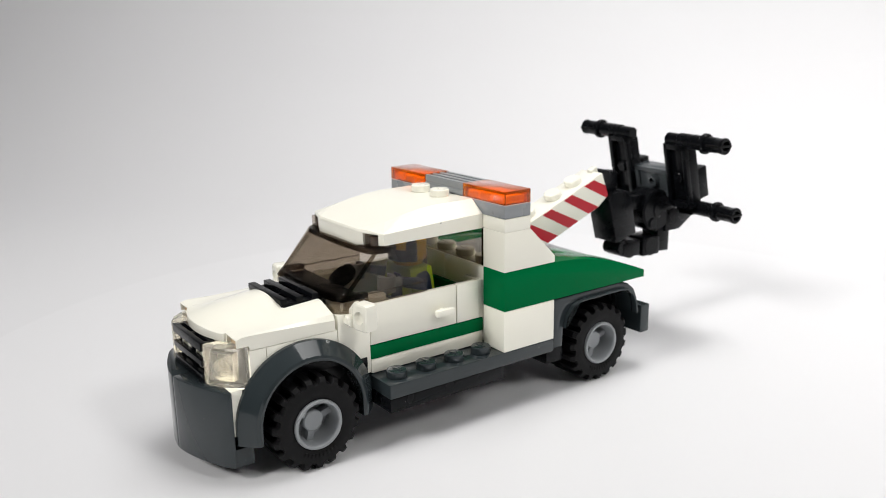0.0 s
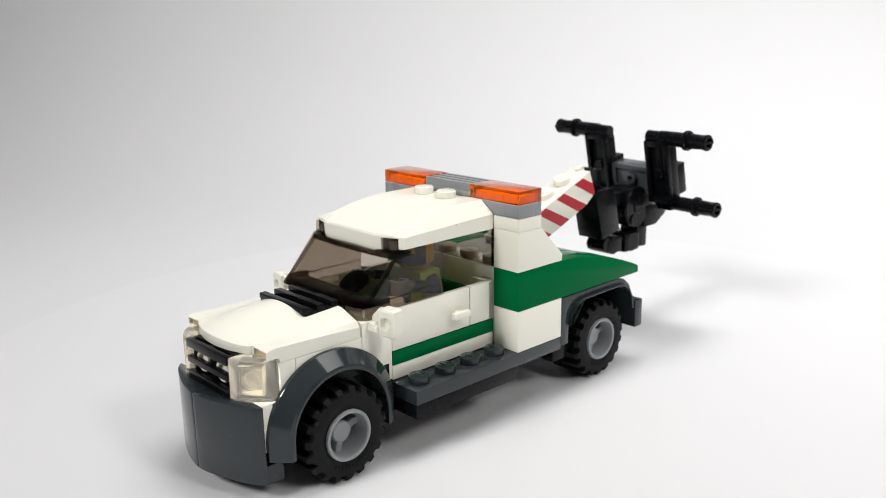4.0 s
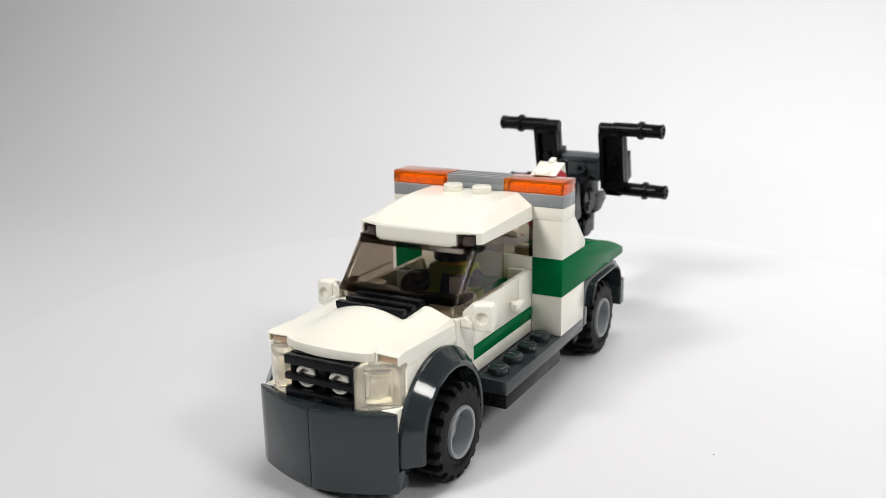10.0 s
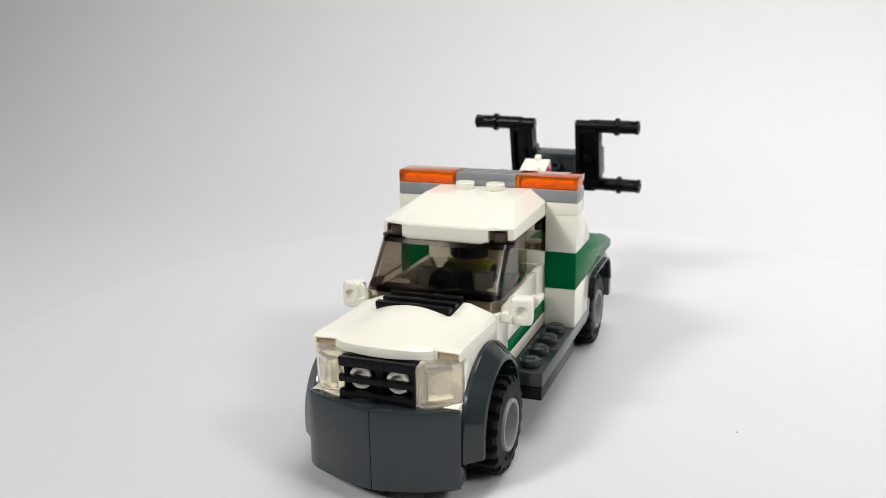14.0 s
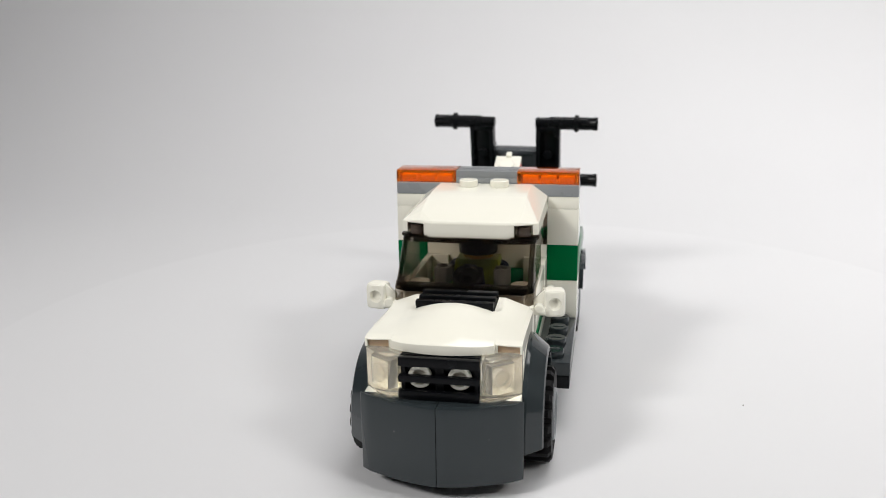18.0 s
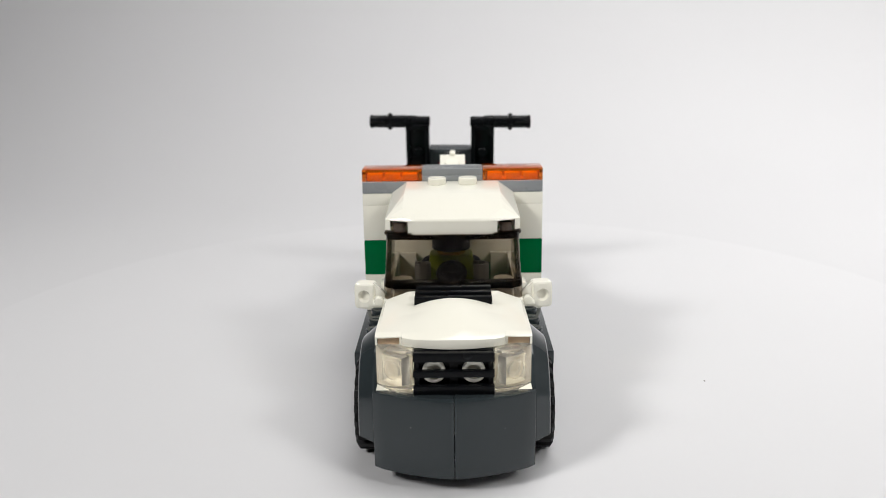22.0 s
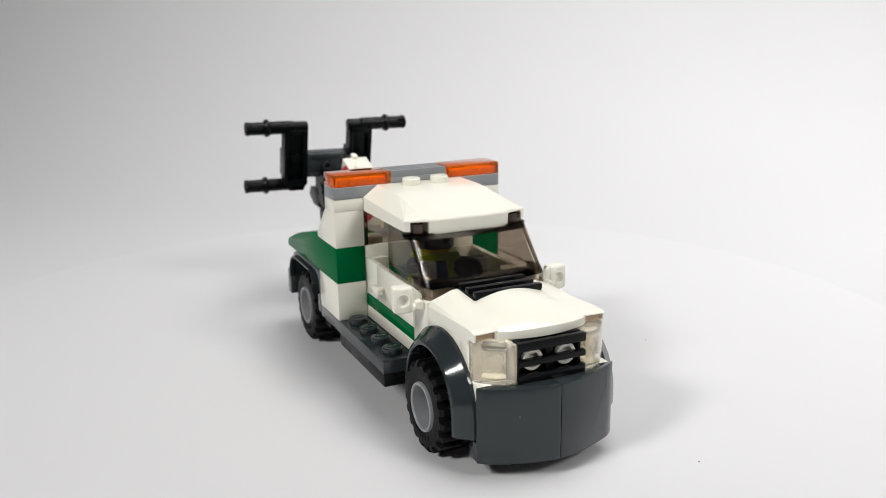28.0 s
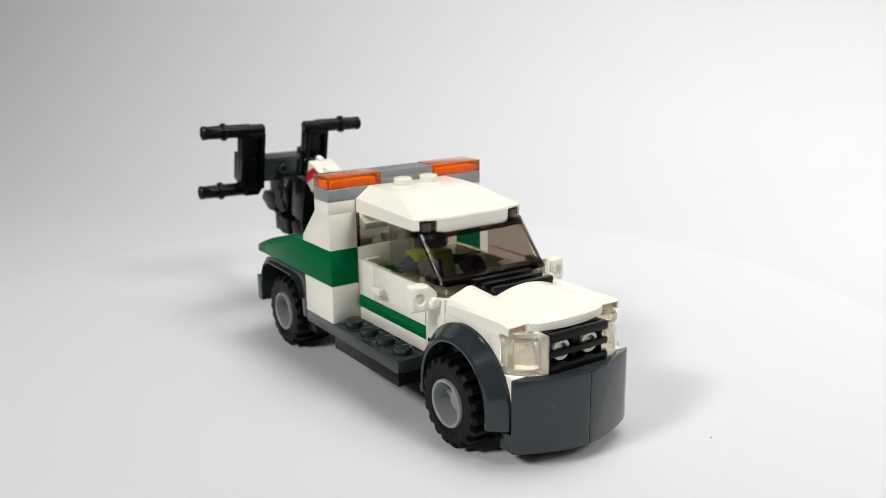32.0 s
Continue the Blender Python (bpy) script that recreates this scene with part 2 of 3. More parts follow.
# chassis
board = part("running_board", box(-24, 24, -32.3, 16, -3.9, -0.6), DGREY, truck, "dark grey running board plate with studs")
for s in (1, -1):
    for y in (-28, -20, -12, -4):
        stud(20 * s, y, -0.6, board, DGREY)
part("axle_block", box(-21.5, 21.5, 15.9, 21.6, -8.2, -4.0, 0.15), BLACK, truck, "black block before the rear axle")
part("under_plate", box(-23.9, 23.9, -32.3, 0, -7.1, -3.95), BLACK, truck, "black plate under the running board")
part("chassis_beam", joined(box(-15.8, 15.8, -63, 47, -6.5, -3.3), box(-8, 8, -58, -40, -9.5, -6.4), box(-8, 8, 26, 42, -9.5, -6.4),
                            box(-16, 16, -63, -33, -3.3, 4.0), box(-16, 16, 17, 47, -3.3, 8.5)), BLACK, truck, "black chassis beam")


def treaded(cx, cy, cz, lugs=19, step=8):
    """A tyre as one skin, with two staggered rows of blocks."""
    stations = [(-5.6, 5.5, 0), (-6.0, 6.4, 0), (-6.1, 7.7, 0), (-6.0, 8.3, 1), (-5.95, 8.9, 3), (-5.3, 9.1, 3), (-0.25, 9.15, 3), (-0.1, 9.15, 0),
                (0.1, 9.15, 0), (0.25, 9.15, 3), (5.3, 9.1, 3), (5.95, 8.9, 3), (6.0, 8.3, 1), (6.1, 7.7, 0), (6.0, 6.4, 0), (5.6, 5.5, 0)]
    rise = {0: 0.0, 1: 0.08, 3: 1.25}
    n = lugs * step
    bm = bmesh.new()
    rings = []
    for x, r, k in stations:
        ring = []
        for i in range(n):
            ph = (i + (step // 2 if x < 0 else 0)) % step
            up = rise[k] * (1.0 if ph in (0, 1, 2, 3, 4) else 0.0)
            if k == 3 and abs(x) > 5.5:
                up *= 0.5
            a = 2 * math.pi * (i + (0.35 if ph == 0 else -0.35 if ph == 4 else 0.45 if ph == 7 else -0.45 if ph == 5 else 0)) / n
            ring.append(bm.verts.new(mm(cx + x, cy + (r + up) * math.cos(a), cz + (r + up) * math.sin(a))))
        rings.append(ring)
    for a, b in zip(rings, rings[1:] + rings[:1]):
        for i in range(n):
            j = (i + 1) % n
            bm.faces.new((a[i], a[j], b[j], b[i]))
    bmesh.ops.recalc_face_normals(bm, faces=bm.faces)
    return bm


def wheel(s, x_out, y, zc):
    """Tyre with two staggered rows of lugs on a grey rim; x_out is the tyre's outer face."""
    cx = s * (x_out - 6.1)
    hub = part("wheel", rod("x", (cx - s * 4.5, y, zc), 1.6, -4, 4), BLACK, truck, "chunky black tyre on a grey rim")
    pieces = [treaded(cx, y, zc)]
    # moulded writing on the wall, unreadable: plain bars
    for i in range(9):
        pieces.append(turned(box(cx + s * 6.05 - 0.12, cx + s * 6.05 + 0.12, y - 0.28, y + 0.28, zc + 6.5, zc + 7.5, 0.05), (cx, y, zc), "X", 150 + i * 7.5))
    part("tyre", joined(*pieces), RUBBER, hub, "black rubber tyre with blocky tread")
    rim = [(6.0, 5.6), (6.35, 5.45), (6.35, 4.95), (6.1, 4.75), (1.2, 4.35), (0.9, 2.2), (1.0, 0), (-5.8, 0), (-5.8, 5.6)]
    rp = [lathe([(a * s, r) for a, r in rim], "x", (cx, y, zc), 56), rod("x", (cx, y, zc), 2.35, min(0, s * 3.6), max(0, s * 3.6), 0.25)]
    for i in range(3):
        a, b = sorted((cx + s * 0.8, cx + s * 3.3))
        rp.append(turned(box(a, b, y - 0.75, y + 0.75, zc, zc + 4.6, 0.12), (cx, y, zc), "X", 48 + 120 * i))
    part("rim", joined(*rp), LGREY, hub, "light grey rim with three ribs")


for s in (1, -1):
    wheel(s, 21.6, -48.8, -5.8)
    wheel(s, 23.6, 33.2, -5.8)


def arch_loop(a, b, yc, zc, leg, n=36):
    """Round-topped arch in the y-z plane, from the front leg over to the rear leg."""
    pts = [(yc - a, leg)]
    for i in range(n + 1):
        t = math.pi * (1 - i / n)
        pts.append((yc + a * math.cos(t), zc + b * math.sin(t)))
    pts.append((yc + a, leg))
    return pts


def front_fender(s):
    yc, zc, leg = -48.8, -4.4, -7.8
    section = [(16.2, 16.0, 15.8), (16.2, 16.0, 16.8), (13.3, 13.4, 19.9), (12.6, 12.8, 20.2), (11.9, 12.2, 20.1), (11.8, 12.1, 15.8)]
    loops = [[mm(s * x, y, z) for y, z in arch_loop(a, b, yc, zc, leg)] for a, b, x in section]
    bm = bmesh.new()
    vs = [[bm.verts.new(p) for p in l] for l in loops]
    for a, b in zip(vs, vs[1:] + vs[:1]):
        for i in range(len(a) - 1):
            bm.faces.new((a[i], a[i + 1], b[i + 1], b[i]))
    bm.faces.new([l[0] for l in vs])
    bm.faces.new([l[-1] for l in vs])
    bmesh.ops.recalc_face_normals(bm, faces=bm.faces)
    rounded(bm, 0.12, angle=35, segments=1)
    part("front_fender", bm, DGREY, truck, "dark grey bevelled wheel arch", 14.0)
    a, b = sx(s, 9, 15.97)
    part("arch_liner", prism([(-62.0, -7)] + arch_loop(13.2, 13.3, yc, zc, leg)[1:-1] + [(-35.6, -7)], "x", a, b, 0), BLACK, truck, "black inside of the wheel arch")


both(front_fender)


def rear_fender(s):
    outer = [(16.1, -3.2), (16.1, 9.4), (24, 9.5), (39.0, 9.5), (42.2, 8.9), (44.6, 7.0), (45.9, 4.2), (46.3, 0.2)]
    inner = [(45.0, 0.2), (44.5, 3.6), (43.2, 5.9), (41.2, 7.3), (38.6, 7.7), (24.5, 7.5), (21.8, 6.6), (19.9, 4.4), (19.2, 1.6), (19.0, -3.2)]
    a, b = sx(s, 15.9, 23.9)
    fen = part("rear_fender", prism(outer + inner, "x", a, b, 0.15), DGREY, truck, "dark grey square-shouldered wheel arch")
    lip_o = [(19.4, 1.6), (20.1, 4.6), (21.9, 7.0), (24.5, 8.0), (38.6, 8.2), (41.5, 7.8), (43.6, 6.2), (45.0, 3.7), (45.5, 0.4)]
    a, b = sx(s, 23.0, 25.0)
    part("lip", prism(lip_o + inner[:-1], "x", a, b, 0.15), DGREY, fen)


both(rear_fender)
rear = part("rear_bumper", box(-24, 24, 47.8, 51, -6.2, 1.5, 0.2), DGREY, truck, "dark grey rear bumper bar")
for s in (1, -1):
    a, b = sx(s, 14, 24)
    part("end_block", box(a + 0.8, b - 0.8, 50.6, 51.6, -5.2, 0.6, 0.2), DGREY, rear)


# side columns, boxes and green flanks
def flank(s):
    a, b = sx(s, 16.05, 24)
    part("column_brick", box(a, b, 0, 15.95, -0.55, 9.6, 0.1), WHITE, truck, "white plastic brick")
    crown = [(0, 9.65), (48.3, 9.65), (48.3, 11.5)]
    for i in range(1, 15):
        u = i / 14
        crown.append((48.3 - 32.3 * u, 11.5 + 7.65 * math.sin(u * math.pi / 2) ** 0.92))
    crown.append((0, 19.15))
    part("green_flank", prism(crown, "x", a, b, 0.1), GREEN, truck, "green brick with a curved tail")
    part("column_slope", prism([(0, 19.25), (15.95, 19.25), (15.95, 20.9), (8.0, 28.8), (0, 28.8)], "x", a, b, 0.09), WHITE, truck, "white slope brick")
    part("column_plate", box(a, b, 0, 7.95, 28.84, 31.98, 0.08), WHITE, truck, "white plate")


both(flank)
part("bar_plate", box(-24, 24, 0, 7.95, 32.05, 35.15), LGREY, truck, "light grey plate under the light bar")


def amber_light(s):
    a, b = sx(s, 8.05, 24.0)
    inner = box(a + 0.9, b - 0.9, 0.9, 7.05, 35.25, 37.6, 0.1)
    bmesh.ops.reverse_faces(inner, faces=inner.faces)
    lamp = part("warning_light", joined(box(a, b, 0, 7.95, 35.2, 38.45, 0.2), inner), AMBER, truck, "transparent orange warning light")
    lamp.visible_shadow = False
    part("light_core", joined(box(a + 1.3, b - 1.3, 1.3, 6.6, 35.35, 35.75, 0.08), *[box(c - 1.9, c + 1.9, 1.15, 6.8, 35.7, 37.1, 0.1) for c in (a + 3.3, (a + b) / 2, b - 3.3)]), AMBER_IN, lamp, "orange inner moulding")


both(amber_light)
gr = part("bar_grille", box(-8.0, 8.0, 0, 7.95, 35.2, 36.6), LGREY, truck, "light grey grille tile with grooves")
for y in (0.75, 2.95, 5.15, 7.3):
    part("grille_bar", box(-8.0, 8.0, y - 0.5, y + 0.5, 36.5, 38.4, 0.12), LGREY, gr)

# cab body
part("cab_floor", box(-14.3, 14.3, -31.9, -0.1, 0.1, 6.4), GREEN, truck, "green cab floor")
back = part("cab_back", joined(box(-15.95, 15.95, 0.15, 7.9, 0.1, 9.55), box(-15.95, -0.05, 0.1, 7.9, 9.65, 19.15), box(0.05, 15.95, 0.1, 7.9, 9.65, 19.15)), WHITE, truck, "white back wall of the cab")
for x in (-12, -4, 4, 12):
    stud(x, 3.75, 19.15, back, WHITE)
rw = part("rear_window", box(-14.85, 14.85, 0.5, 1.2, 19.22, 28.7, 0.05), SMOKE, truck, "smoke brown rear window")
rw.visible_shadow = False
for s in (1, -1):
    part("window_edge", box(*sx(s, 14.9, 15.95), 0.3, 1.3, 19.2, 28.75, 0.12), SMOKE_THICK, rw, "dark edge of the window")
part("bridge_plate", box(-15.95, 15.95, 0.1, 7.9, 28.85, 31.95), WHITE, truck, "white plate")


def dimpled(cx, y0, y1, cz, hw, hh, r, n=32):
    """A soft-cornered square block with a round hollow in its front face."""
    def ring(w, h, y, power):
        out = []
        for i in range(n):
            a = 2 * math.pi * i / n
            c, d = math.cos(a), math.sin(a)
            g = (abs(c) ** power + abs(d) ** power) ** (-1 / power)
            out.append(bm.verts.new(mm(cx + w * c * g, y, cz + h * d * g)))
        return out
    bm = bmesh.new()
    loops = [ring(r * 0.45, r * 0.45, y0 + 1.15, 2), ring(r * 0.8, r * 0.8, y0 + 0.85, 2), ring(r, r, y0 + 0.1, 2), ring(r * 1.08, r * 1.08, y0, 2),
             ring(hw - 0.5, hh - 0.5, y0 + 0.02, 7), ring(hw - 0.12, hh - 0.12, y0 + 0.3, 7), ring(hw, hh, y0 + 0.7, 7), ring(hw, hh, y1 - 0.4, 7), ring(hw - 0.4, hh - 0.4, y1, 7)]
    for a, b in zip(loops, loops[1:]):
        for i in range(n):
            j = (i + 1) % n
            bm.faces.new((a[i], a[j], b[j], b[i]))
    bm.faces.new(loops[0])
    bm.faces.new(loops[-1])
    bmesh.ops.recalc_face_normals(bm, faces=bm.faces)
    return bm


def cab_side(s):
    a, b = sx(s, 8.1, 15.95)
    part("sill_plate", box(a, b, -32, -0.1, -0.3, 3.0), WHITE, truck, "white sill plate")
    a2, b2 = sx(s, 8.1, 16.0)
    part("green_stripe", box(a2, b2, -32, -0.1, 3.05, 6.25), GREEN, truck, "green stripe plate")
    a3, b3 = sx(s, 14.4, 16.0)
    door = part("door_panel", box(a3, b3, -32, -8.15, 6.45, 16.0, 0.2), WHITE, truck, "white door panel with a pull bar")
    h0, h1 = sx(s, 15.9, 18.6)
    part("door_handle", joined(box(h0, h1, -13.4, -11.8, 9.9, 11.4, 0.4), box(*sx(s, 17.0, 18.7), -15.3, -10.2, 9.8, 11.6, 0.5)), WHITE, door, "white pull bar")
    part("rear_panel", joined(box(a3, b3, -7.95, -0.1, 6.45, 16.0, 0.2), box(*sx(s, 10, 16.0), -1.7, -0.1, 6.45, 15.95, 0.15)), WHITE, truck, "white corner panel")
    part("pillar_brick", box(*sx(s, 8.1, 15.92), -40.2, -32.1, 0.05, 15.0), WHITE, truck, "white pillar brick")
    corner = part("dash_brick", box(*sx(s, 8.3, 14.3), -31.9, -24.2, 6.45, 15.0), WHITE, truck, "white brick at the dashboard")
    stud(s * 12, -28, 15.0, corner, WHITE)
    # mirror
    m = part("mirror", joined(hull([(s * x, y, z) for y in (-37.3, -35.9) for x, z in ((15.7, 12.9), (15.7, 15.9), (16.2, 16.5), (18.4, 18.5), (18.4, 13.0))], 0.3),
                              rod("y", (s * 17.1, -37.6, 14.2), 1.15, -1.2, 1.2, 0.3, 20), rod("x", (0, -37.8, 13.6), 0.95, *sx(s, 15.6, 18.6), 0.2, 20)), WHITE, truck, "white wing mirror on an arm")
    part("mirror_head", turned(dimpled(s * 20.3, -37.6, -34.2, 15.2, 2.45, 3.1, 1.4), (s * 20, -36, 15), "Z", 10 * s), WHITE, m, "white square mirror head with a round dimple")


both(cab_side)
dash = part("dashboard", box(-13.9, 13.9, -38.0, -32.2, 15.05, 16.9, 0.15), WHITE, truck, "white dashboard plate with a black top")
part("dash_top", box(-13.8, 13.8, -37.9, -32.3, 16.95, 17.7, 0.15), BLACK, dash, "black top of the dashboard")
part("seat_block", box(-13.9, 13.9, -1.6, -0.2, 6.5, 12.8, 0.15), GREEN, truck, "green brick behind the driver")
# steering wheel
col = part("steering_column", turned(rod("z", (-0.3, -31.5, 12), 1.3, -5.4, 7.0), (-0.3, -31.5, 12), "X", -10), BLACK, truck, "black steering column")
part("steering_wheel", turned(joined(lathe([(0.85 * math.sin(t), 2.9 + 0.8 * math.cos(t)) for t in [i * math.pi / 4 for i in range(8)]], "z", (-0.3, -29.6, 18.4), 32),
                                     box(-3.2, 2.6, -30.6, -28.6, 18.0, 18.8, 0.2), rod("z", (-0.3, -29.6, 18.4), 2.3, -0.9, 0.6)), (-0.3, -29.6, 18.4), "X", 34), BLACK, col)


# windscreen
def u_loop(half, y_front, y_rear, r, bow, z, n=6):
    pts = [(half, y_rear)]
    for i in range(n + 1):
        a = math.pi / 2 * i / n
        pts.append((half - r + r * math.cos(a), y_front + r - r * math.sin(a)))
    for i in range(1, 6):
        x = (half - r) * (1 - i / 3)
        pts.append((x, y_front - bow * (1 - (x / (half - r)) ** 2)))
    for i in range(n + 1):
        a = math.pi / 2 * (1 - i / n)
        pts.append((-(half - r + r * math.cos(a)), y_front + r - r * math.sin(a)))
    pts.append((-half, y_rear))
    return [(x, y, z) for x, y in pts]


def u_shell(bottom, top, thick):
    """A U-shaped wall between two levels; each is (half, y_front, y_rear, r, bow, z)."""
    def inner(l):
        h, yf, yr, r, bow, z = l
        return (h - thick, yf + thick, yr, max(0.3, r - thick * 0.6), bow, z)
    loops = [u_loop(*bottom), u_loop(*top), u_loop(*inner(top)), u_loop(*inner(bottom))]
    bm = bmesh.new()
    vs = [[bm.verts.new(mm(*p)) for p in l] for l in loops]
    for a, b in zip(vs, vs[1:] + vs[:1]):
        for i in range(len(a) - 1):
            bm.faces.new((a[i], a[i + 1], b[i + 1], b[i]))
    bm.faces.new([l[0] for l in vs])
    bm.faces.new([l[-1] for l in vs])
    bmesh.ops.recalc_face_normals(bm, faces=bm.faces)
    return bm


screen = part("windscreen", u_shell((15.7, -39.2, -16.2, 2.7, 0.6, 18.3), (15.7, -30.9, -16.2, 2.9, 0.6, 28.1), 1.1), SMOKE, truck, "smoke brown wrap-round windscreen")
part("lower_rim", u_shell((15.95, -40.3, -32.2, 3.4, 0.6, 15.05), (15.95, -40.0, -32.2, 3.4, 0.6, 17.8), 1.6), SMOKE, screen, "thick lower edge of the screen")
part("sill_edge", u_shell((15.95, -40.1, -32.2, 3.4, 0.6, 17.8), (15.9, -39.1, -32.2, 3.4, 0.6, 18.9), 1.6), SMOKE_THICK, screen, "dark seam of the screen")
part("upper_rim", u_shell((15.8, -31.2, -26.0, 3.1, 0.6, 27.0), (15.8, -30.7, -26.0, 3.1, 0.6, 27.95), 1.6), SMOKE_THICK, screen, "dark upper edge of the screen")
for s in (1, -1):
    part("side_glass", box(*sx(s, 14.6, 15.7), -34.0, -16.2, 16.1, 18.36, 0.08), SMOKE, screen)
    # added strip inside each corner darkens it as refraction there would
    bend = [radians(a) for a in (14, 20, 26, 32, 38)]
    part("corner_edge", hull([(s * (cx + r * math.cos(a)), cy - r * math.sin(a), z) for a in bend for r in (1.75, 2.6) for cx, cy, z in ((13.0, -36.5, 18.6), (12.85, -28.1, 27.6))], 0), SMOKE_GRAZING, screen, "added dark strip for the grazing view through the screen corner")
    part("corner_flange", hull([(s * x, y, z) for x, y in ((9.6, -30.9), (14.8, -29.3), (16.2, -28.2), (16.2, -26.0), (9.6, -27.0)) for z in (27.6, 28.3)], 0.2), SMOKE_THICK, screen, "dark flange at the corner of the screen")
    part("screen_clip", box(*sx(s, 10.7, 14.5), -29.5, -26.0, 28.0, 30.9, 0.2), SMOKE_MID, screen, "smoke brown clip in the roof notch")
    part("clip_stud", rod("z", (s * 12.6, -27.6, 28.0), 1.5, 0.1, 2.4, 0.15, 24), SMOKE_CORE, screen)

# roof
FRONT = lambda z, d=0.0: [(s * x, y - d, z) for s in (1, -1) for x, y in ((8.5, -30.6), (9.6, -30.3), (14.7, -28.4), (16.0, -27.8))]
cap = hull([(s * 16, -0.1, 31.0) for s in (1, -1)] + FRONT(31.0) + [(s * 16, -0.1, 32.3) for s in (1, -1)] + FRONT(31.3) +
           [(s * 12, -0.1, 35.2) for s in (1, -1)] + [(s * 12, -11.0, 35.2) for s in (1, -1)] + [(s * 12.0, y, z) for s in (1, -1) for y, z in ((-15.0, 34.9), (-20.0, 34.15), (-25.0, 33.05))] + [(s * 11.6, -29.3, 31.75) for s in (1, -1)] + [(s * 8.5, -30.3, 31.75) for s in (1, -1)], 0.12,
           keep=lambda e: not all(abs(v.co.z * 1000 - GROUND - 31.0) < 0.02 for v in e.verts))
mid = hull([(s * 10.5, y, 31.0) for s in (1, -1) for y in (-29.9, -24)] + [(s * 8.5, -30.6, 31.0) for s in (1, -1)] +
           [(s * 10.5, -29.7, 28.0) for s in (1, -1)] + [(s * 8.5, -30.4, 27.9) for s in (1, -1)] + [(s * 10.5, -24, 28.0) for s in (1, -1)], 0)
sides = [hull([(s * x, y, z) for x, y in ((14.7, -28.4), (16.0, -27.8), (16.0, -0.1), (14.7, -0.1)) for z in (28.7, 31.0)], 0) for s in (1, -1)]
roof = part("roof", cap, WHITE, truck, "white faceted roof piece", 6.0)
part("roof_front_edge", mid, WHITE, roof)
for b in sides:
    part("roof_side_edge", b, WHITE, roof)
part("roof_lining", box(-14.6, 14.6, -25.5, -0.2, 28.9, 30.98, 0), WHITE, roof)
for s in (1, -1):
    stud(4 * s, -4, 35.2, roof, WHITE)
part("nick", box(15.9, 16.02, -12.5, -12.1, 31.55, 31.75, 0.03), DUST, roof, "tiny dark nick on the roof edge")


# hood
def smooth(a, b, x):
    u = max(0.0, min(1.0, (x - a) / (b - a)))
    return u * u * (3 - 2 * u)


def nose(x):
    """Front edge of the hood in plan: a bowed lip and square corners."""
    x = abs(x)
    if x < 10.5:
        return -66.2 + 2.3 * (x / 10.4) ** 2
    return -63.4


def hood_top(x, y):
    """Domed bulge on a flatter body with chamfered side edges."""
    x = abs(x)
    f = max(0.0, min(1.0, (y + 62.5) / 21.5)) ** 1.4
    body = 15.2 - f + f * (1.25 * min(1.0, (16.0 - x) / 0.8) + 1.9 * max(0.0, min(1.0, (15.2 - x) / 5.2))) - 1.3 * smooth(-62.5, -66.0, y) - (0.25 * max(0.0, min(1.0, (-61.6 - y) / 1.6)) if x > 10.43 else 0.0)
    d = max(0.0, y - nose(min(x, 10.4)))
    crown = 15.0 + 3.6 * math.sin(math.pi / 2 * min(1.0, d / 17.5)) ** 0.8
    dome = crown - 0.0235 * (0.25 + 0.75 * min(1.0, d / 11.0)) * x * x
    k = 0.9
    h = max(0.0, min(1.0, 0.5 + 0.5 * (dome - body) / k))
    return body + (dome - body) * h + k * h * (1 - h)


def hood():
    ny = 56
    half = [0.0, 1.0, 2.0, 3.0, 4.0, 5.0, 6.0, 7.0, 7.8, 8.55, 8.57, 9.0, 9.4, 9.8, 10.1, 10.42, 10.52, 11.0, 11.02, 12.0, 13.0, 14.0, 14.8, 15.0, 15.2, 15.48, 15.5, 15.75, 15.95]
    xs = [-x for x in reversed(half[1:])] + half
    nx = len(xs) - 1
    bm = bmesh.new()
    grid, under = [], []
    for j in range(ny + 1):
        y = -66.2 + 25.4 * (j / ny) ** 1.25
        row, low_row = [], []
        for x in xs:
            yy = max(y, nose(x))
            if abs(x) < 8.56:
                yy = min(yy, -49.2)
            row.append(bm.verts.new(mm(x, yy, hood_top(x, yy))))
            hollow = 11.01 < abs(x) < 15.49 and yy < -60.4
            low_row.append(bm.verts.new(mm(x, yy, hood_top(x, yy) - 0.22 if hollow else 12.0 if yy > -60.6 else 13.05)))
        grid.append(row)
        under.append(low_row)
    for j in range(ny):
        for i in range(nx):
            bm.faces.new((grid[j][i], grid[j][i + 1], grid[j + 1][i + 1], grid[j + 1][i]))
            bm.faces.new((under[j][i], under[j + 1][i], under[j + 1][i + 1], under[j][i + 1]))
    ring = [(0, i) for i in range(nx + 1)] + [(j, nx) for j in range(1, ny + 1)] + [(ny, i) for i in range(nx - 1, -1, -1)] + [(j, 0) for j in range(ny - 1, 0, -1)]
    for (a, b), (c, d) in zip(ring, ring[1:] + ring[:1]):
        bm.faces.new((grid[a][b], grid[c][d], under[c][d], under[a][b]))
    bmesh.ops.dissolve_degenerate(bm, dist=1e-7, edges=bm.edges)
    bmesh.ops.recalc_face_normals(bm, faces=bm.faces)
    return part("hood", bm, WHITE, truck, "white domed hood", 22.0)


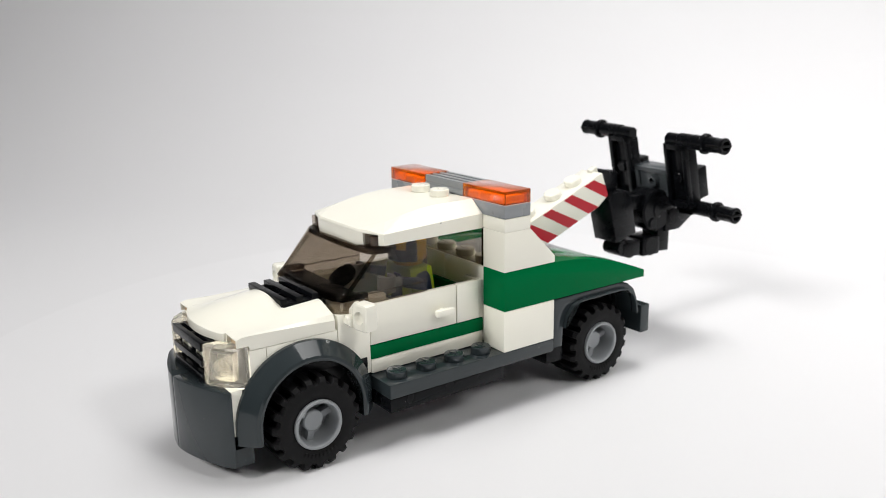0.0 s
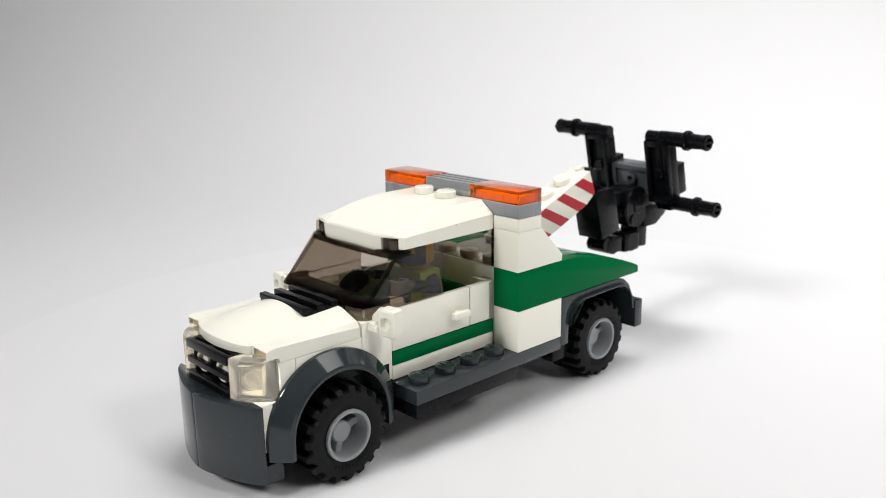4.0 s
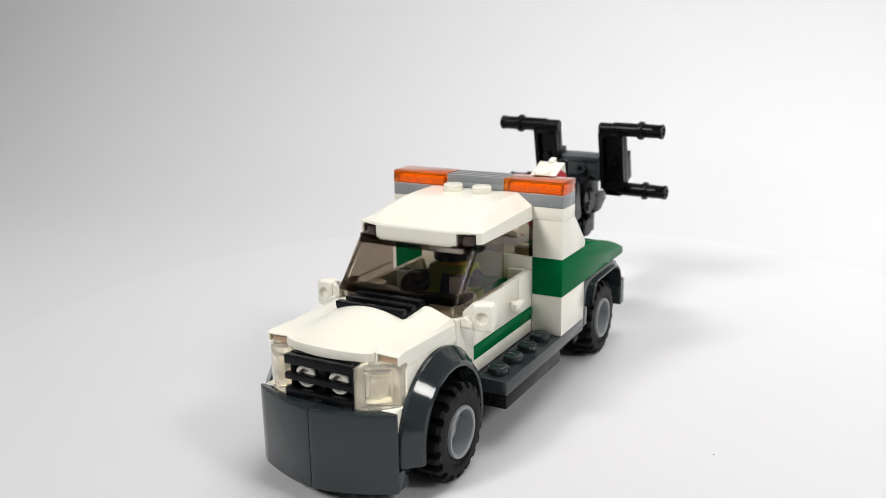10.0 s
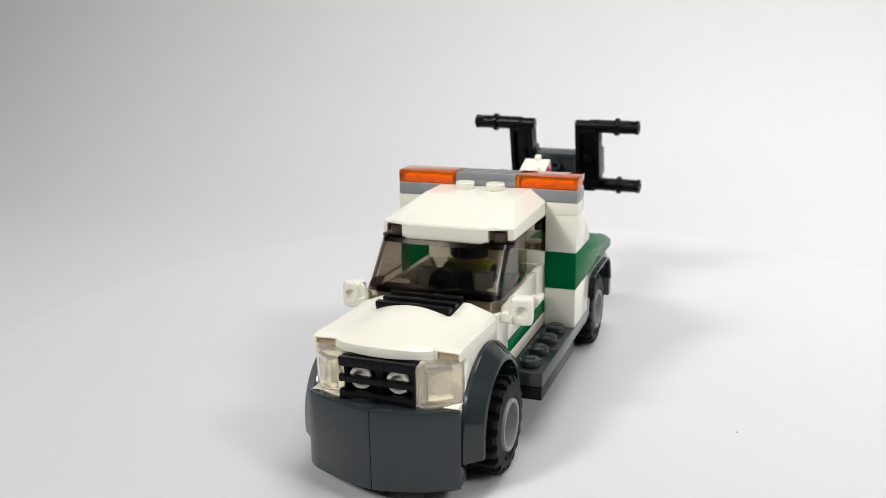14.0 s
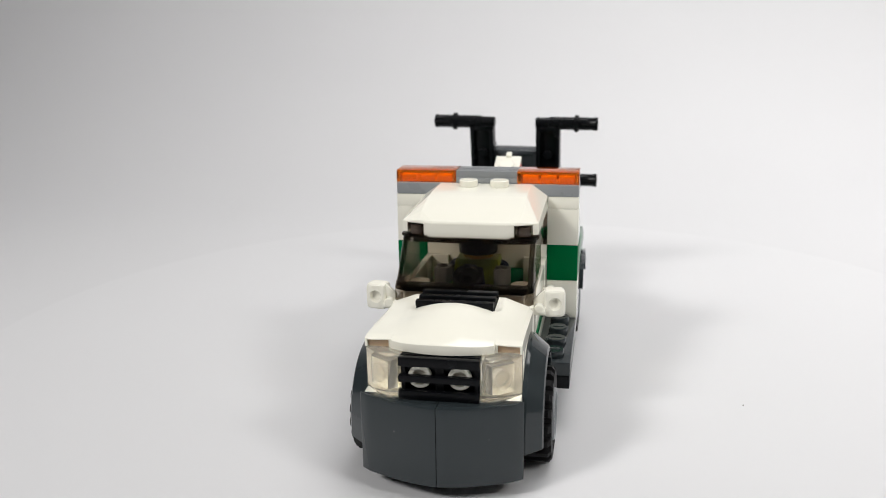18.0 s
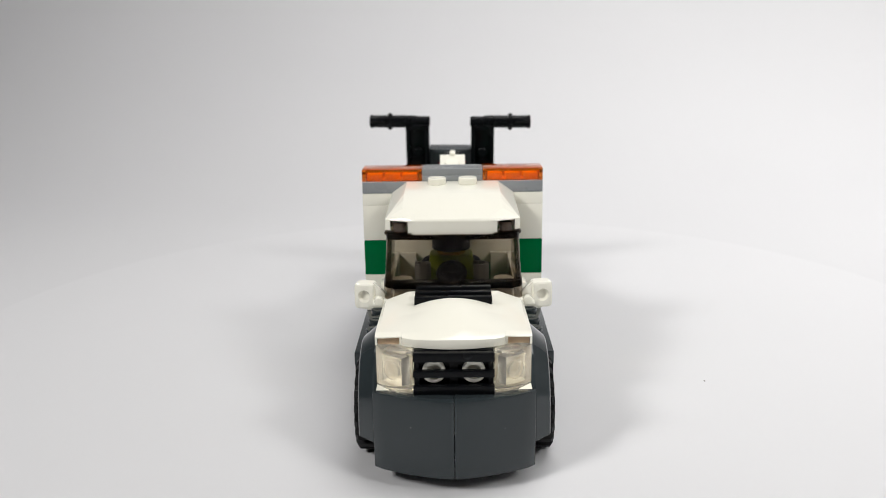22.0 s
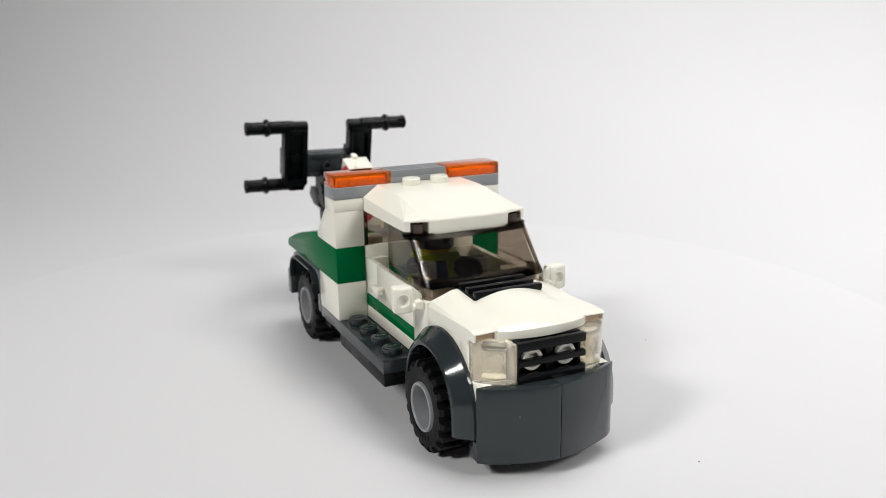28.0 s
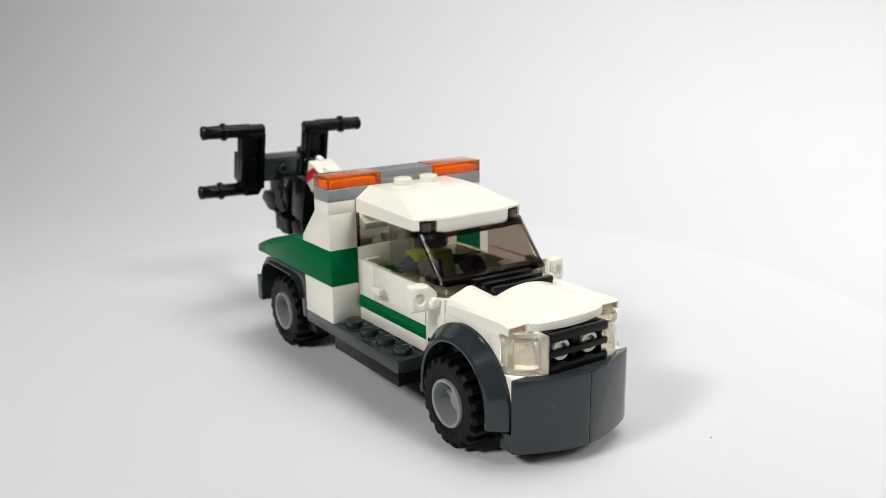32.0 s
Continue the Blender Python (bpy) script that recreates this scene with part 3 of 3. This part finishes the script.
bonnet = hood()
for s in (1, -1):
    # tan block set into each front corner notch of the hood
    part("corner_notch", box(*sx(s, 11.03, 15.47), -62.6, -60.2, 12.95, 14.5, 0.1), TAN, bonnet, "tan block filling the corner notch")
part("front_bricks", joined(box(-15.9, 15.9, -65.4, -57.1, -6.0, 4.1), box(-15.9, 15.9, -60.8, -57.08, 4.0, 11.9, 0.1), box(-15.9, 15.9, -57.0, -40.3, 8.7, 11.9, 0.1)), WHITE, truck, "white bricks under the hood")

# scuttle grille behind the hood
scut = part("scuttle_grille", joined(box(-8.3, 8.3, -49.6, -38.6, 15.6, 16.5, 0.1), box(-8.3, -6.4, -49.6, -38.6, 16.4, 17.6, 0.1), box(6.4, 8.3, -49.6, -38.6, 16.4, 17.6, 0.1),
                                     box(-0.8, 0.8, -49.6, -38.6, 16.4, 17.6, 0.1)), BLACK, truck, "black slotted grille below the windscreen")
for y in (-48.9, -45.1, -41.3):
    part("grille_bar", box(-8.4, 8.4, y - 0.85, y + 0.85, 17.5, 18.7, 0.12), BLACK, scut)

# front grille and headlamps
fg = part("front_grille", joined(box(-8, 8, -66.0, -64.8, 4.1, 12.9, 0.1), box(-7.6, -6.9, -66.9, -65.5, 4.3, 12.8, 0.1), box(6.9, 7.6, -66.9, -65.5, 4.3, 12.8, 0.1),
                                 box(-0.9, 0.9, -66.8, -65.5, 4.3, 12.8, 0.1)), BLACK, truck, "black slotted front grille")
for z0, z1 in ((11.1, 12.98), (7.8, 9.2), (4.0, 6.0)):
    part("grille_bar", box(-8.1, 8.1, -68.2, -66.9, z0, z1, 0.12), BLACK, fg)
for s in (1, -1):
    part("grille_stud", lathe([(0.3, 0), (0.3, 2.4), (-0.75, 2.4), (-0.95, 2.2), (-0.95, 1.6), (-0.1, 1.5), (-0.1, 0)], "y", (4 * s, -66.0, 8.55), 32), WHITE, fg, "white round stud behind the bars")


def headlamp(s):
    """Clear block with a square pocket turned outwards and a round stud inside it."""
    pts = [(8.15, -67.9), (10.4, -67.7), (13.0, -66.2), (15.9, -62.9), (15.9, -60.9), (8.15, -62.2)]
    pts = [(s * x, y) for x, y in pts]

    def outward(bm):
        return turned(bm, (s * 12.9, -65.9, 8.5), "Z", 36 * s)
    pocket = box(*sx(s, 10.3, 15.3), -65.2, -62.6, 5.6, 11.5, 0.15)
    stud_hole = rod("y", (s * 12.8, -65.5, 8.5), 1.9, -0.1, 0.28, 0.08, 28)
    for hollow in (pocket, stud_hole):
        outward(hollow)
        bmesh.ops.reverse_faces(hollow, faces=hollow.faces)
    lamp = part("headlamp", joined(prism(pts, "z", 4.2, 12.9, 0.4), pocket, stud_hole), CLEAR, truck, "clear plastic headlamp block")
    lamp.visible_shadow = False
    part("lamp_back", hull([(s * x, y, z) for x, y in ((8.4, -61.9), (8.4, -60.6), (15.7, -60.7), (15.7, -60.2)) for z in (4.3, 12.8)], 0.1), MILKY, lamp)
    part("lens", outward(joined(rod("y", (s * 12.8, -64.0, 8.5), 1.7, -0.9, 1.2, 0.3, 28))), CLEAR, lamp, "clear stud inside the lamp")


both(headlamp)


def bumper(s):
    pts = [(0.05, -65.5), (0.05, -71.9)]
    for i in range(1, 15):
        x = 14.8 * i / 14
        pts.append((x, -71.9 + 4.5 * (x / 14.8) ** 1.6))
    pts += [(16.6, -66.0), (16.6, -65.5)]
    b = part("bumper_half", prism([(s * x, y) for x, y in pts], "z", -12.6, 4.15, 0.15), DGREY, truck, "dark grey curved bumper half")
    part("bumper_bracket", box(*sx(s, 12.5, 16.3), -65.45, -61.4, -12.8, -8.6, 0.2), DGREY, b)


both(bumper)
part("bumper_mount", box(-12, 12, -65.4, -57, -11.5, -6.1, 0.2), BLACK, truck, "black block behind the bumper")

# load bed
part("bed_plate", box(-15.9, 15.9, 8.1, 47.0, 8.6, 11.0), GREEN, truck, "green bed plate")


def bed_slope(name, x0, x1, mat, label):
    crown = [(8.2, 11.1), (46.5, 11.1), (46.5, 12.0)]
    for i in range(1, 13):
        u = i / 12
        crown.append((46.5 - 30.5 * u, 12.0 + 7.0 * math.sin(u * math.pi / 2)))
    crown.append((8.2, 19.0))
    return part(name, prism(crown, "x", x0, x1, 0.15), mat, truck, label)


bed_slope("bed_slope", -15.9, -8.05, GREEN, "green curved bed piece")
bed_slope("bed_slope", -7.95, 7.95, LGREY, "light grey curved bed piece")
bed_slope("bed_slope", 8.05, 15.9, GREEN, "green curved bed piece")

# towing boom, along a line rising to the rear
LEAN = 21.5


def boom_piece(bm):
    return turned(bm, (0, 51.0, 24.85), "X", LEAN)


def bl(u, n):
    """Boom coordinates: u along it, n across it, from its lower rear corner."""
    return (51.0 + u, 24.85 + n)


boom = part("boom", boom_piece(prism([bl(-33, 0), bl(0, 0), bl(4.6, 1.4), bl(4.6, 8.6), bl(-33, 8.6)], "x", -4, 4, 0.18)), WHITE, truck,
            "white towing boom with red hazard stripes")
for u in (-3.2, -11.2, -21.5, -29.5):
    s1 = rod("z", (0, 51.0 + u, 24.85 + 8.6), 2.4, -0.1, 1.75, 0.22, 28)
    part("stud", boom_piece(s1), WHITE, boom)
part("hook_tab", boom_piece(box(-0.9, 0.9, 54.5, 57.0, 31.6, 34.3, 0.3)), WHITE, boom)


def stripes(s):
    for k in range(4):
        b = -8.2 * k
        q = [bl(b - 4.0, 0.15), bl(b, 0.15), bl(b - 7.8, 8.3), bl(b - 11.2, 8.3)]
        if k == 3:
            q = [bl(b - 4.0, 0.15), bl(b, 0.15), bl(b - 6.2, 6.6), bl(b - 6.2, 2.6)]
        part("hazard_stripe", boom_piece(prism(q, "x", *sx(s, 3.95, 4.06), 0)), RED, boom, "red diagonal sticker stripe")
    q = [bl(4.5, 1.5), bl(4.5, 4.6), bl(1.0, 8.2), bl(-3.0, 8.3), bl(3.6, 1.2)]
    part("hazard_stripe", boom_piece(prism(q, "x", *sx(s, 3.95, 4.06), 0)), RED, boom, "red diagonal sticker stripe")


both(stripes)

# hitch at the end of the boom
hitch = part("hitch_head", joined(
    prism([(54.9, 26.4), (58.4, 13.2), (66.6, 15.2), (64.2, 26.0), (61.6, 28.4), (56.5, 28.2)], "x", -4.4, 4.4, 0.25),
    box(-2.0, 2.0, 52.5, 60.5, 27.5, 34.0, 0.5), rod("x", (0, 55.2, 32.8), 2.1, -2.6, 2.6), box(-2.2, 2.2, 62, 74, 21.4, 25.6, 0.3)), BLACK, truck, "black hinged hitch assembly")
hinge = part("hinge_disc", joined(lathe([(-4.0, 0), (-4.0, 5.8), (-3.5, 6.3), (3.5, 6.3), (4.0, 5.8), (4.0, 0)], "x", (0, 76.4, 20.4), 40), box(-3.7, 3.7, 73, 85, 16.8, 24.6, 0.8)), BLACK, hitch, "black round hinge")
for s in (1, -1):
    part("hinge_pin", rod("x", (s * 4.0, 74.0, 16.9), 1.5, -0.5, 0.5, 0.15, 24), BLACK, hinge)
    part("hinge_pin", rod("x", (s * 4.0, 76.4, 20.6), 2.2, -0.4, 0.35, 0.2, 24), BLACK, hinge)
link = part("hinge_link", joined(prism([(62.4, 12.2), (62.4, 8.2), (70.0, 7.4), (70.0, 12.4)], "x", -3.4, 3.4, 0.5), prism([(70.4, 12.8), (70.4, 7.0), (78, 6.8), (78, 12.6)], "x", -3.9, 3.9, 0.6),
                                 prism([(77.5, 12.4), (77.5, 7.4), (82.8, 6.9), (83.0, 17.0), (78, 17.0)], "x", -3.2, 3.2, 0.5)), BLACK, hitch, "black lower hinge")
part("link_knuckle", joined(rod("x", (0, 62.6, 10.6), 2.1, -3.2, 3.2), rod("x", (0, 66.0, 10.0), 2.75, -3.2, 3.2), rod("x", (0, 74.2, 9.8), 2.95, -4.05, 4.05)), BLACK, link)
part("hinge_step", prism([(80, 13.4), (86.5, 13.4), (91.8, 16.6), (89.5, 19.6), (80, 20.4)], "x", -4, 4, 0.25), BLACK, hitch)
TILT = 13.0


def swung(bm):
    """The fork sits slightly askew on its hinge."""
    turned(bm, (0, 77.0, 30.0), "Z", -2.1)
    bmesh.ops.translate(bm, verts=bm.verts, vec=(-0.0008, 0.0008, 0))
    return turned(bm, (0, 77.0, 32.0), "Y", 0.6)


def tilted(bm):
    return swung(turned(bm, (0, 78.5, 32.0), "X", TILT))


beam = part("cross_beam", tilted(joined(box(-7.3, 7.3, 78.4, 83, 24.4, 32.4, 0.2), box(-7.3, 7.3, 77.5, 78.5, 24.4, 26.0, 0.15), box(-7.3, 7.3, 77.5, 78.5, 31.2, 32.6, 0.15),
                                        box(-7.3, -5.9, 77.5, 78.5, 24.4, 32.6, 0.15), box(5.9, 7.3, 77.5, 78.5, 24.4, 32.6, 0.15),
                                        lathe([(-1.6, 1.0), (-1.6, 1.7), (0.2, 1.8), (0.2, 1.0)], "y", (0, 78.4, 28.6), 24))), BEAM_GREY, hitch, "dark grey beam with a socket")


def fork(s):
    a, b = sx(s, 7.3, 15.3)
    bar = part("fork_bar", tilted(joined(box(a, b, 77.2, 80.4, 22.6, 41.0, 0.2), box(a, b, 75.6, 77.3, 40.4, 42.0, 0.15), box(a, b, 75.6, 77.3, 22.6, 24.4, 0.15),
                                         box(a, a + 1.4, 75.6, 77.3, 22.6, 42.0, 0.15), box(b - 1.4, b, 75.6, 77.3, 22.6, 42.0, 0.15),
                                         rod("y", ((a + b) / 2, 77.3, 32.0), 1.6, -1.5, 0.2),
                                         box(a + 0.4, b - 0.4, 80.3, 84.4, 24.0, 33.4, 0.25))), BLACK, truck, "black upright fork bar")
    for z, y, tip in ((42.3, 76.0, 27.8), (22.0, 82.8, 27.8)):
        grip = rod("x", (0, y, z), 2.15, *sx(s, 11.6, tip - 3.0), 0.25)
        shank = rod("x", (0, y, z), 1.85, *sx(s, 7.0, 12.5), 0.3)
        collar = lathe([(q * s, r) for q, r in ((-0.7, 2.0), (-0.7, 2.7), (-0.4, 2.9), (0.4, 2.9), (0.7, 2.7), (0.7, 2.0))], "x", (s * 20.8, y, z), 32)
        # hollow split end
        tube = lathe([(q * s, r) for q, r in ((tip - 4.5, 1.35), (tip - 4.5, 2.1), (tip - 1.2, 2.12), (tip - 0.9, 2.3), (tip - 0.25, 2.3), (tip, 2.1), (tip, 1.45), (tip - 0.2, 1.35))], "x", (0, y, z), 32)
        root = box(*sx(s, 7.6, 13.0), y - 1.6, y + 2.4, z - 2.4, z + 1.2, 0.4)
        pin = part("pin", swung(joined(grip, shank, collar, tube, root)), BLACK, bar, "black connector pin with a collar")
        part("slot", swung(box(*sx(s, tip - 5.2, tip + 0.02), y - 2.36, y + 2.36, z - 0.3, z + 0.3, 0.05)), RUBBER, pin)


both(fork)


# ---- the driver, a plain toy figure ----
def figure():
    pieces = []
    forward, up = 2.5, 1.2

    def add(bm, slot):
        for f in bm.faces:
            f.material_index = slot
        bmesh.ops.translate(bm, verts=bm.verts, vec=(-0.0005, -forward * 0.001, up * 0.001))
        pieces.append(bm)
    add(hull([(x * s, y, z) for s in (1, -1) for x, y, z in ((6.9, -11.6, 8), (6.9, -4.4, 8), (5.4, -11.2, 17.2), (5.4, -4.8, 17.2))], 0.4), 1)
    add(lathe([(17.4, 0), (17.4, 3.6), (18.0, 3.8), (18.9, 4.7), (25.1, 4.7), (26.1, 3.8), (26.3, 0)], "z", (0, -8.2, 0), 28), 0)
    # dark beard round the chin, running up both cheeks
    # the brow and mid-face arcs put the roof's shade into black pieces
    for lo, hi, a0, a1 in ((18.6, 21.6, 185, 355), (19.6, 25.6, 186, 218), (19.6, 25.6, 322, 354), (24.6, 25.7, 186, 354), (20.6, 23.0, 250, 290)):
        arc = [radians(a0 + (a1 - a0) * i / 10) for i in range(11)]
        add(hull([(r * math.cos(a), -8.2 + r * math.sin(a), z) for a in arc for r in (4.2, 4.95) for z in (lo, hi)], 0.15), 2)
    add(hull([(x * s, y, z) for s in (1, -1) for x, y, z in ((2.6, -11.9, 8.2), (2.6, -11.0, 8.2), (1.5, -11.55, 15.2), (1.5, -10.8, 15.2))], 0.1), 3)
    for s in (1, -1):
        # upper arm, forearm held level, pale fist on the wheel
        add(hull([(s * x, y, z) for x, y, z in ((5.5, -6.4, 16.6), (7.6, -6.6, 15.6), (8.4, -9.6, 12.0), (5.6, -10.6, 15.9), (8.2, -6.4, 11.6), (5.8, -6.4, 11.8))], 0.6), 3)
        add(hull([(s * x, y, z) for x, y, z in ((6.0, -9.0, 15.2), (8.4, -9.0, 14.6), (8.3, -8.4, 11.8), (6.0, -8.4, 12.0), (6.2, -15.6, 16.6), (8.2, -15.6, 16.4), (8.0, -15.4, 14.0), (6.2, -15.4, 14.2))], 0.6), 3)
        add(rod("y", (s * 7.2, -16.6, 15.5), 1.1, -1.0, 1.4, 0.2, 16), 4)
        for turn in range(7):
            a, b = radians(-140 + 40 * turn), radians(-100 + 40 * turn)
            add(hull([(s * 7.2 + r * math.cos(q), -19.2 + r * math.sin(q), z) for q in (a, b) for r in (1.3, 2.3) for z in (13.7, 17.5)], 0.05), 4)
        add(box(*sx(s, 0.3, 7.2), -21, -4.5, 6.0, 8.6, 0.4), 3)
    bm = joined(*pieces)
    ob = new("toy_figure", mesh_of("toy_figure", bm, [YELLOW, LIME, BLACK, NAVY, LGREY]))
    return tagged(ob, "small plastic toy driver in lime vest sitting in the cab", "toy figure")


driver = figure()


def motions():
    """The toy and the disc are turned together; one path serves all that rides on it."""
    rows = [
        (0, pose(-0.00366, -0.00700, 0, 0, 0, -54.28)),
        (0.5, pose(-0.00366, -0.00700, 0, 0, 0, -54.28)),
        (1, pose(-0.00361, -0.00720, 0, 0, 0, -54.15)),
        (1.5, pose(-0.00391, -0.00825, 0, 0, 0, -52.89)),
        (2, pose(-0.00379, -0.00855, 0, 0, 0, -52.41)),
        (2.5, pose(-0.00343, -0.00952, 0, 0, 0, -50.89)),
        (3, pose(-0.00317, -0.01033, 0, 0, 0, -49.46)),
        (3.5, pose(-0.00268, -0.00996, 0, 0, 0, -48.20)),
        (5.5, pose(-0.00025, -0.00987, 0, 0, 0, -43.15)),
        (6, pose(0.00054, -0.00982, 0, 0, 0, -41.41)),
        (6.5, pose(0.00153, -0.00892, 0, 0, 0, -39.91)),
        (7, pose(0.00265, -0.00838, 0, 0, 0, -37.83)),
        (7.5, pose(0.00446, -0.00832, 0, 0, 0, -35.42)),
        (8, pose(0.00512, -0.00834, 0, 0, 0, -34.55)),
        (8.5, pose(0.00533, -0.00830, 0, 0, 0, -33.68)),
        (9, pose(0.00529, -0.00835, 0, 0, 0, -31.74)),
        (9.5, pose(0.00604, -0.00821, 0, 0, 0, -30.59)),
        (10, pose(0.00693, -0.00661, 0, 0, 0, -29.06)),
        (10.5, pose(0.00767, -0.00437, 0, 0, 0, -27.24)),
        (11, pose(0.00833, -0.00372, 0, 0, 0, -26.10)),
        (11.5, pose(0.00895, -0.00346, 0, 0, 0, -24.87)),
        (12, pose(0.00959, -0.00356, 0, 0, 0, -23.97)),
        (12.5, pose(0.00962, -0.00356, 0, 0, 0, -23.47)),
        (13, pose(0.01010, -0.00410, 0, 0, 0, -22.22)),
        (13.5, pose(0.01061, -0.00415, 0, 0, 0, -21.44)),
        (14, pose(0.01077, -0.00386, 0, 0, 0, -21.08)),
        (14.5, pose(0.01136, -0.00415, 0, 0, 0, -19.60)),
        (16.5, pose(0.01242, -0.00221, 0, 0, 0, -13.17)),
        (17, pose(0.01258, -0.00183, 0, 0, 0, -12.95)),
        (17.5, pose(0.01263, -0.00076, 0, 0, 0, -11.35)),
        (18, pose(0.01262, -0.00037, 0, 0, 0, -10.87)),
        (18.5, pose(0.01294, 0.00069, 0, 0, 0, -9.99)),
        (19, pose(0.01275, 0.00200, 0, 0, 0, -9.04)),
        (19.5, pose(0.01284, 0.00205, 0, 0, 0, -8.80)),
        (20, pose(0.01123, 0.00245, 0, 0, 0, -7.64)),
        (20.5, pose(0.00977, 0.00304, 0, 0, 0, -6.57)),
        (21, pose(0.00984, 0.00445, 0, 0, 0, -4.93)),
        (21.5, pose(0.00626, 0.00395, 0, 0, 0, -1.81)),
        (22, pose(0.00522, 0.00381, 0, 0, 0, -0.82)),
        (22.5, pose(0.00481, 0.00453, 0, 0, 0, 1.09)),
        (23, pose(0.00325, 0.00426, 0, 0, 0, 4.53)),
        (23.5, pose(0.00321, 0.00407, 0, 0, 0, 5.07)),
        (24, pose(0.00178, 0.00453, 0, 0, 0, 8.08)),
        (24.5, pose(0.00117, 0.00486, 0, 0, 0, 10.79)),
        (25, pose(-0.00011, 0.00487, 0, 0, 0, 14.23)),
        (25.5, pose(0.00072, 0.00515, 0, 0, 0, 15.45)),
        (27.5, pose(0.00144, 0.00608, 0, 0, 0, 21.83)),
        (28, pose(-0.00013, 0.00593, 0, 0, 0, 24.69)),
        (28.5, pose(-0.00023, 0.00624, 0, 0, 0, 24.94)),
        (29, pose(-0.00004, 0.00598, 0, 0, 0, 25.43)),
        (29.5, pose(-0.00035, 0.00592, 0, 0, 0, 27.32)),
        (30, pose(-0.00055, 0.00629, 0, 0, 0, 29.07)),
        (30.5, pose(-0.00063, 0.00621, 0, 0, 0, 29.19)),
        (31, pose(-0.00069, 0.00625, 0, 0, 0, 30.00)),
        (31.5, pose(-0.00110, 0.00653, 0, 0, 0, 31.80)),
        (32, pose(-0.00210, 0.00731, 0, 0, 0, 33.99)),
    ]
    for thing in (truck, driver, disc, *specks):
        walk(thing, rows)


motions()
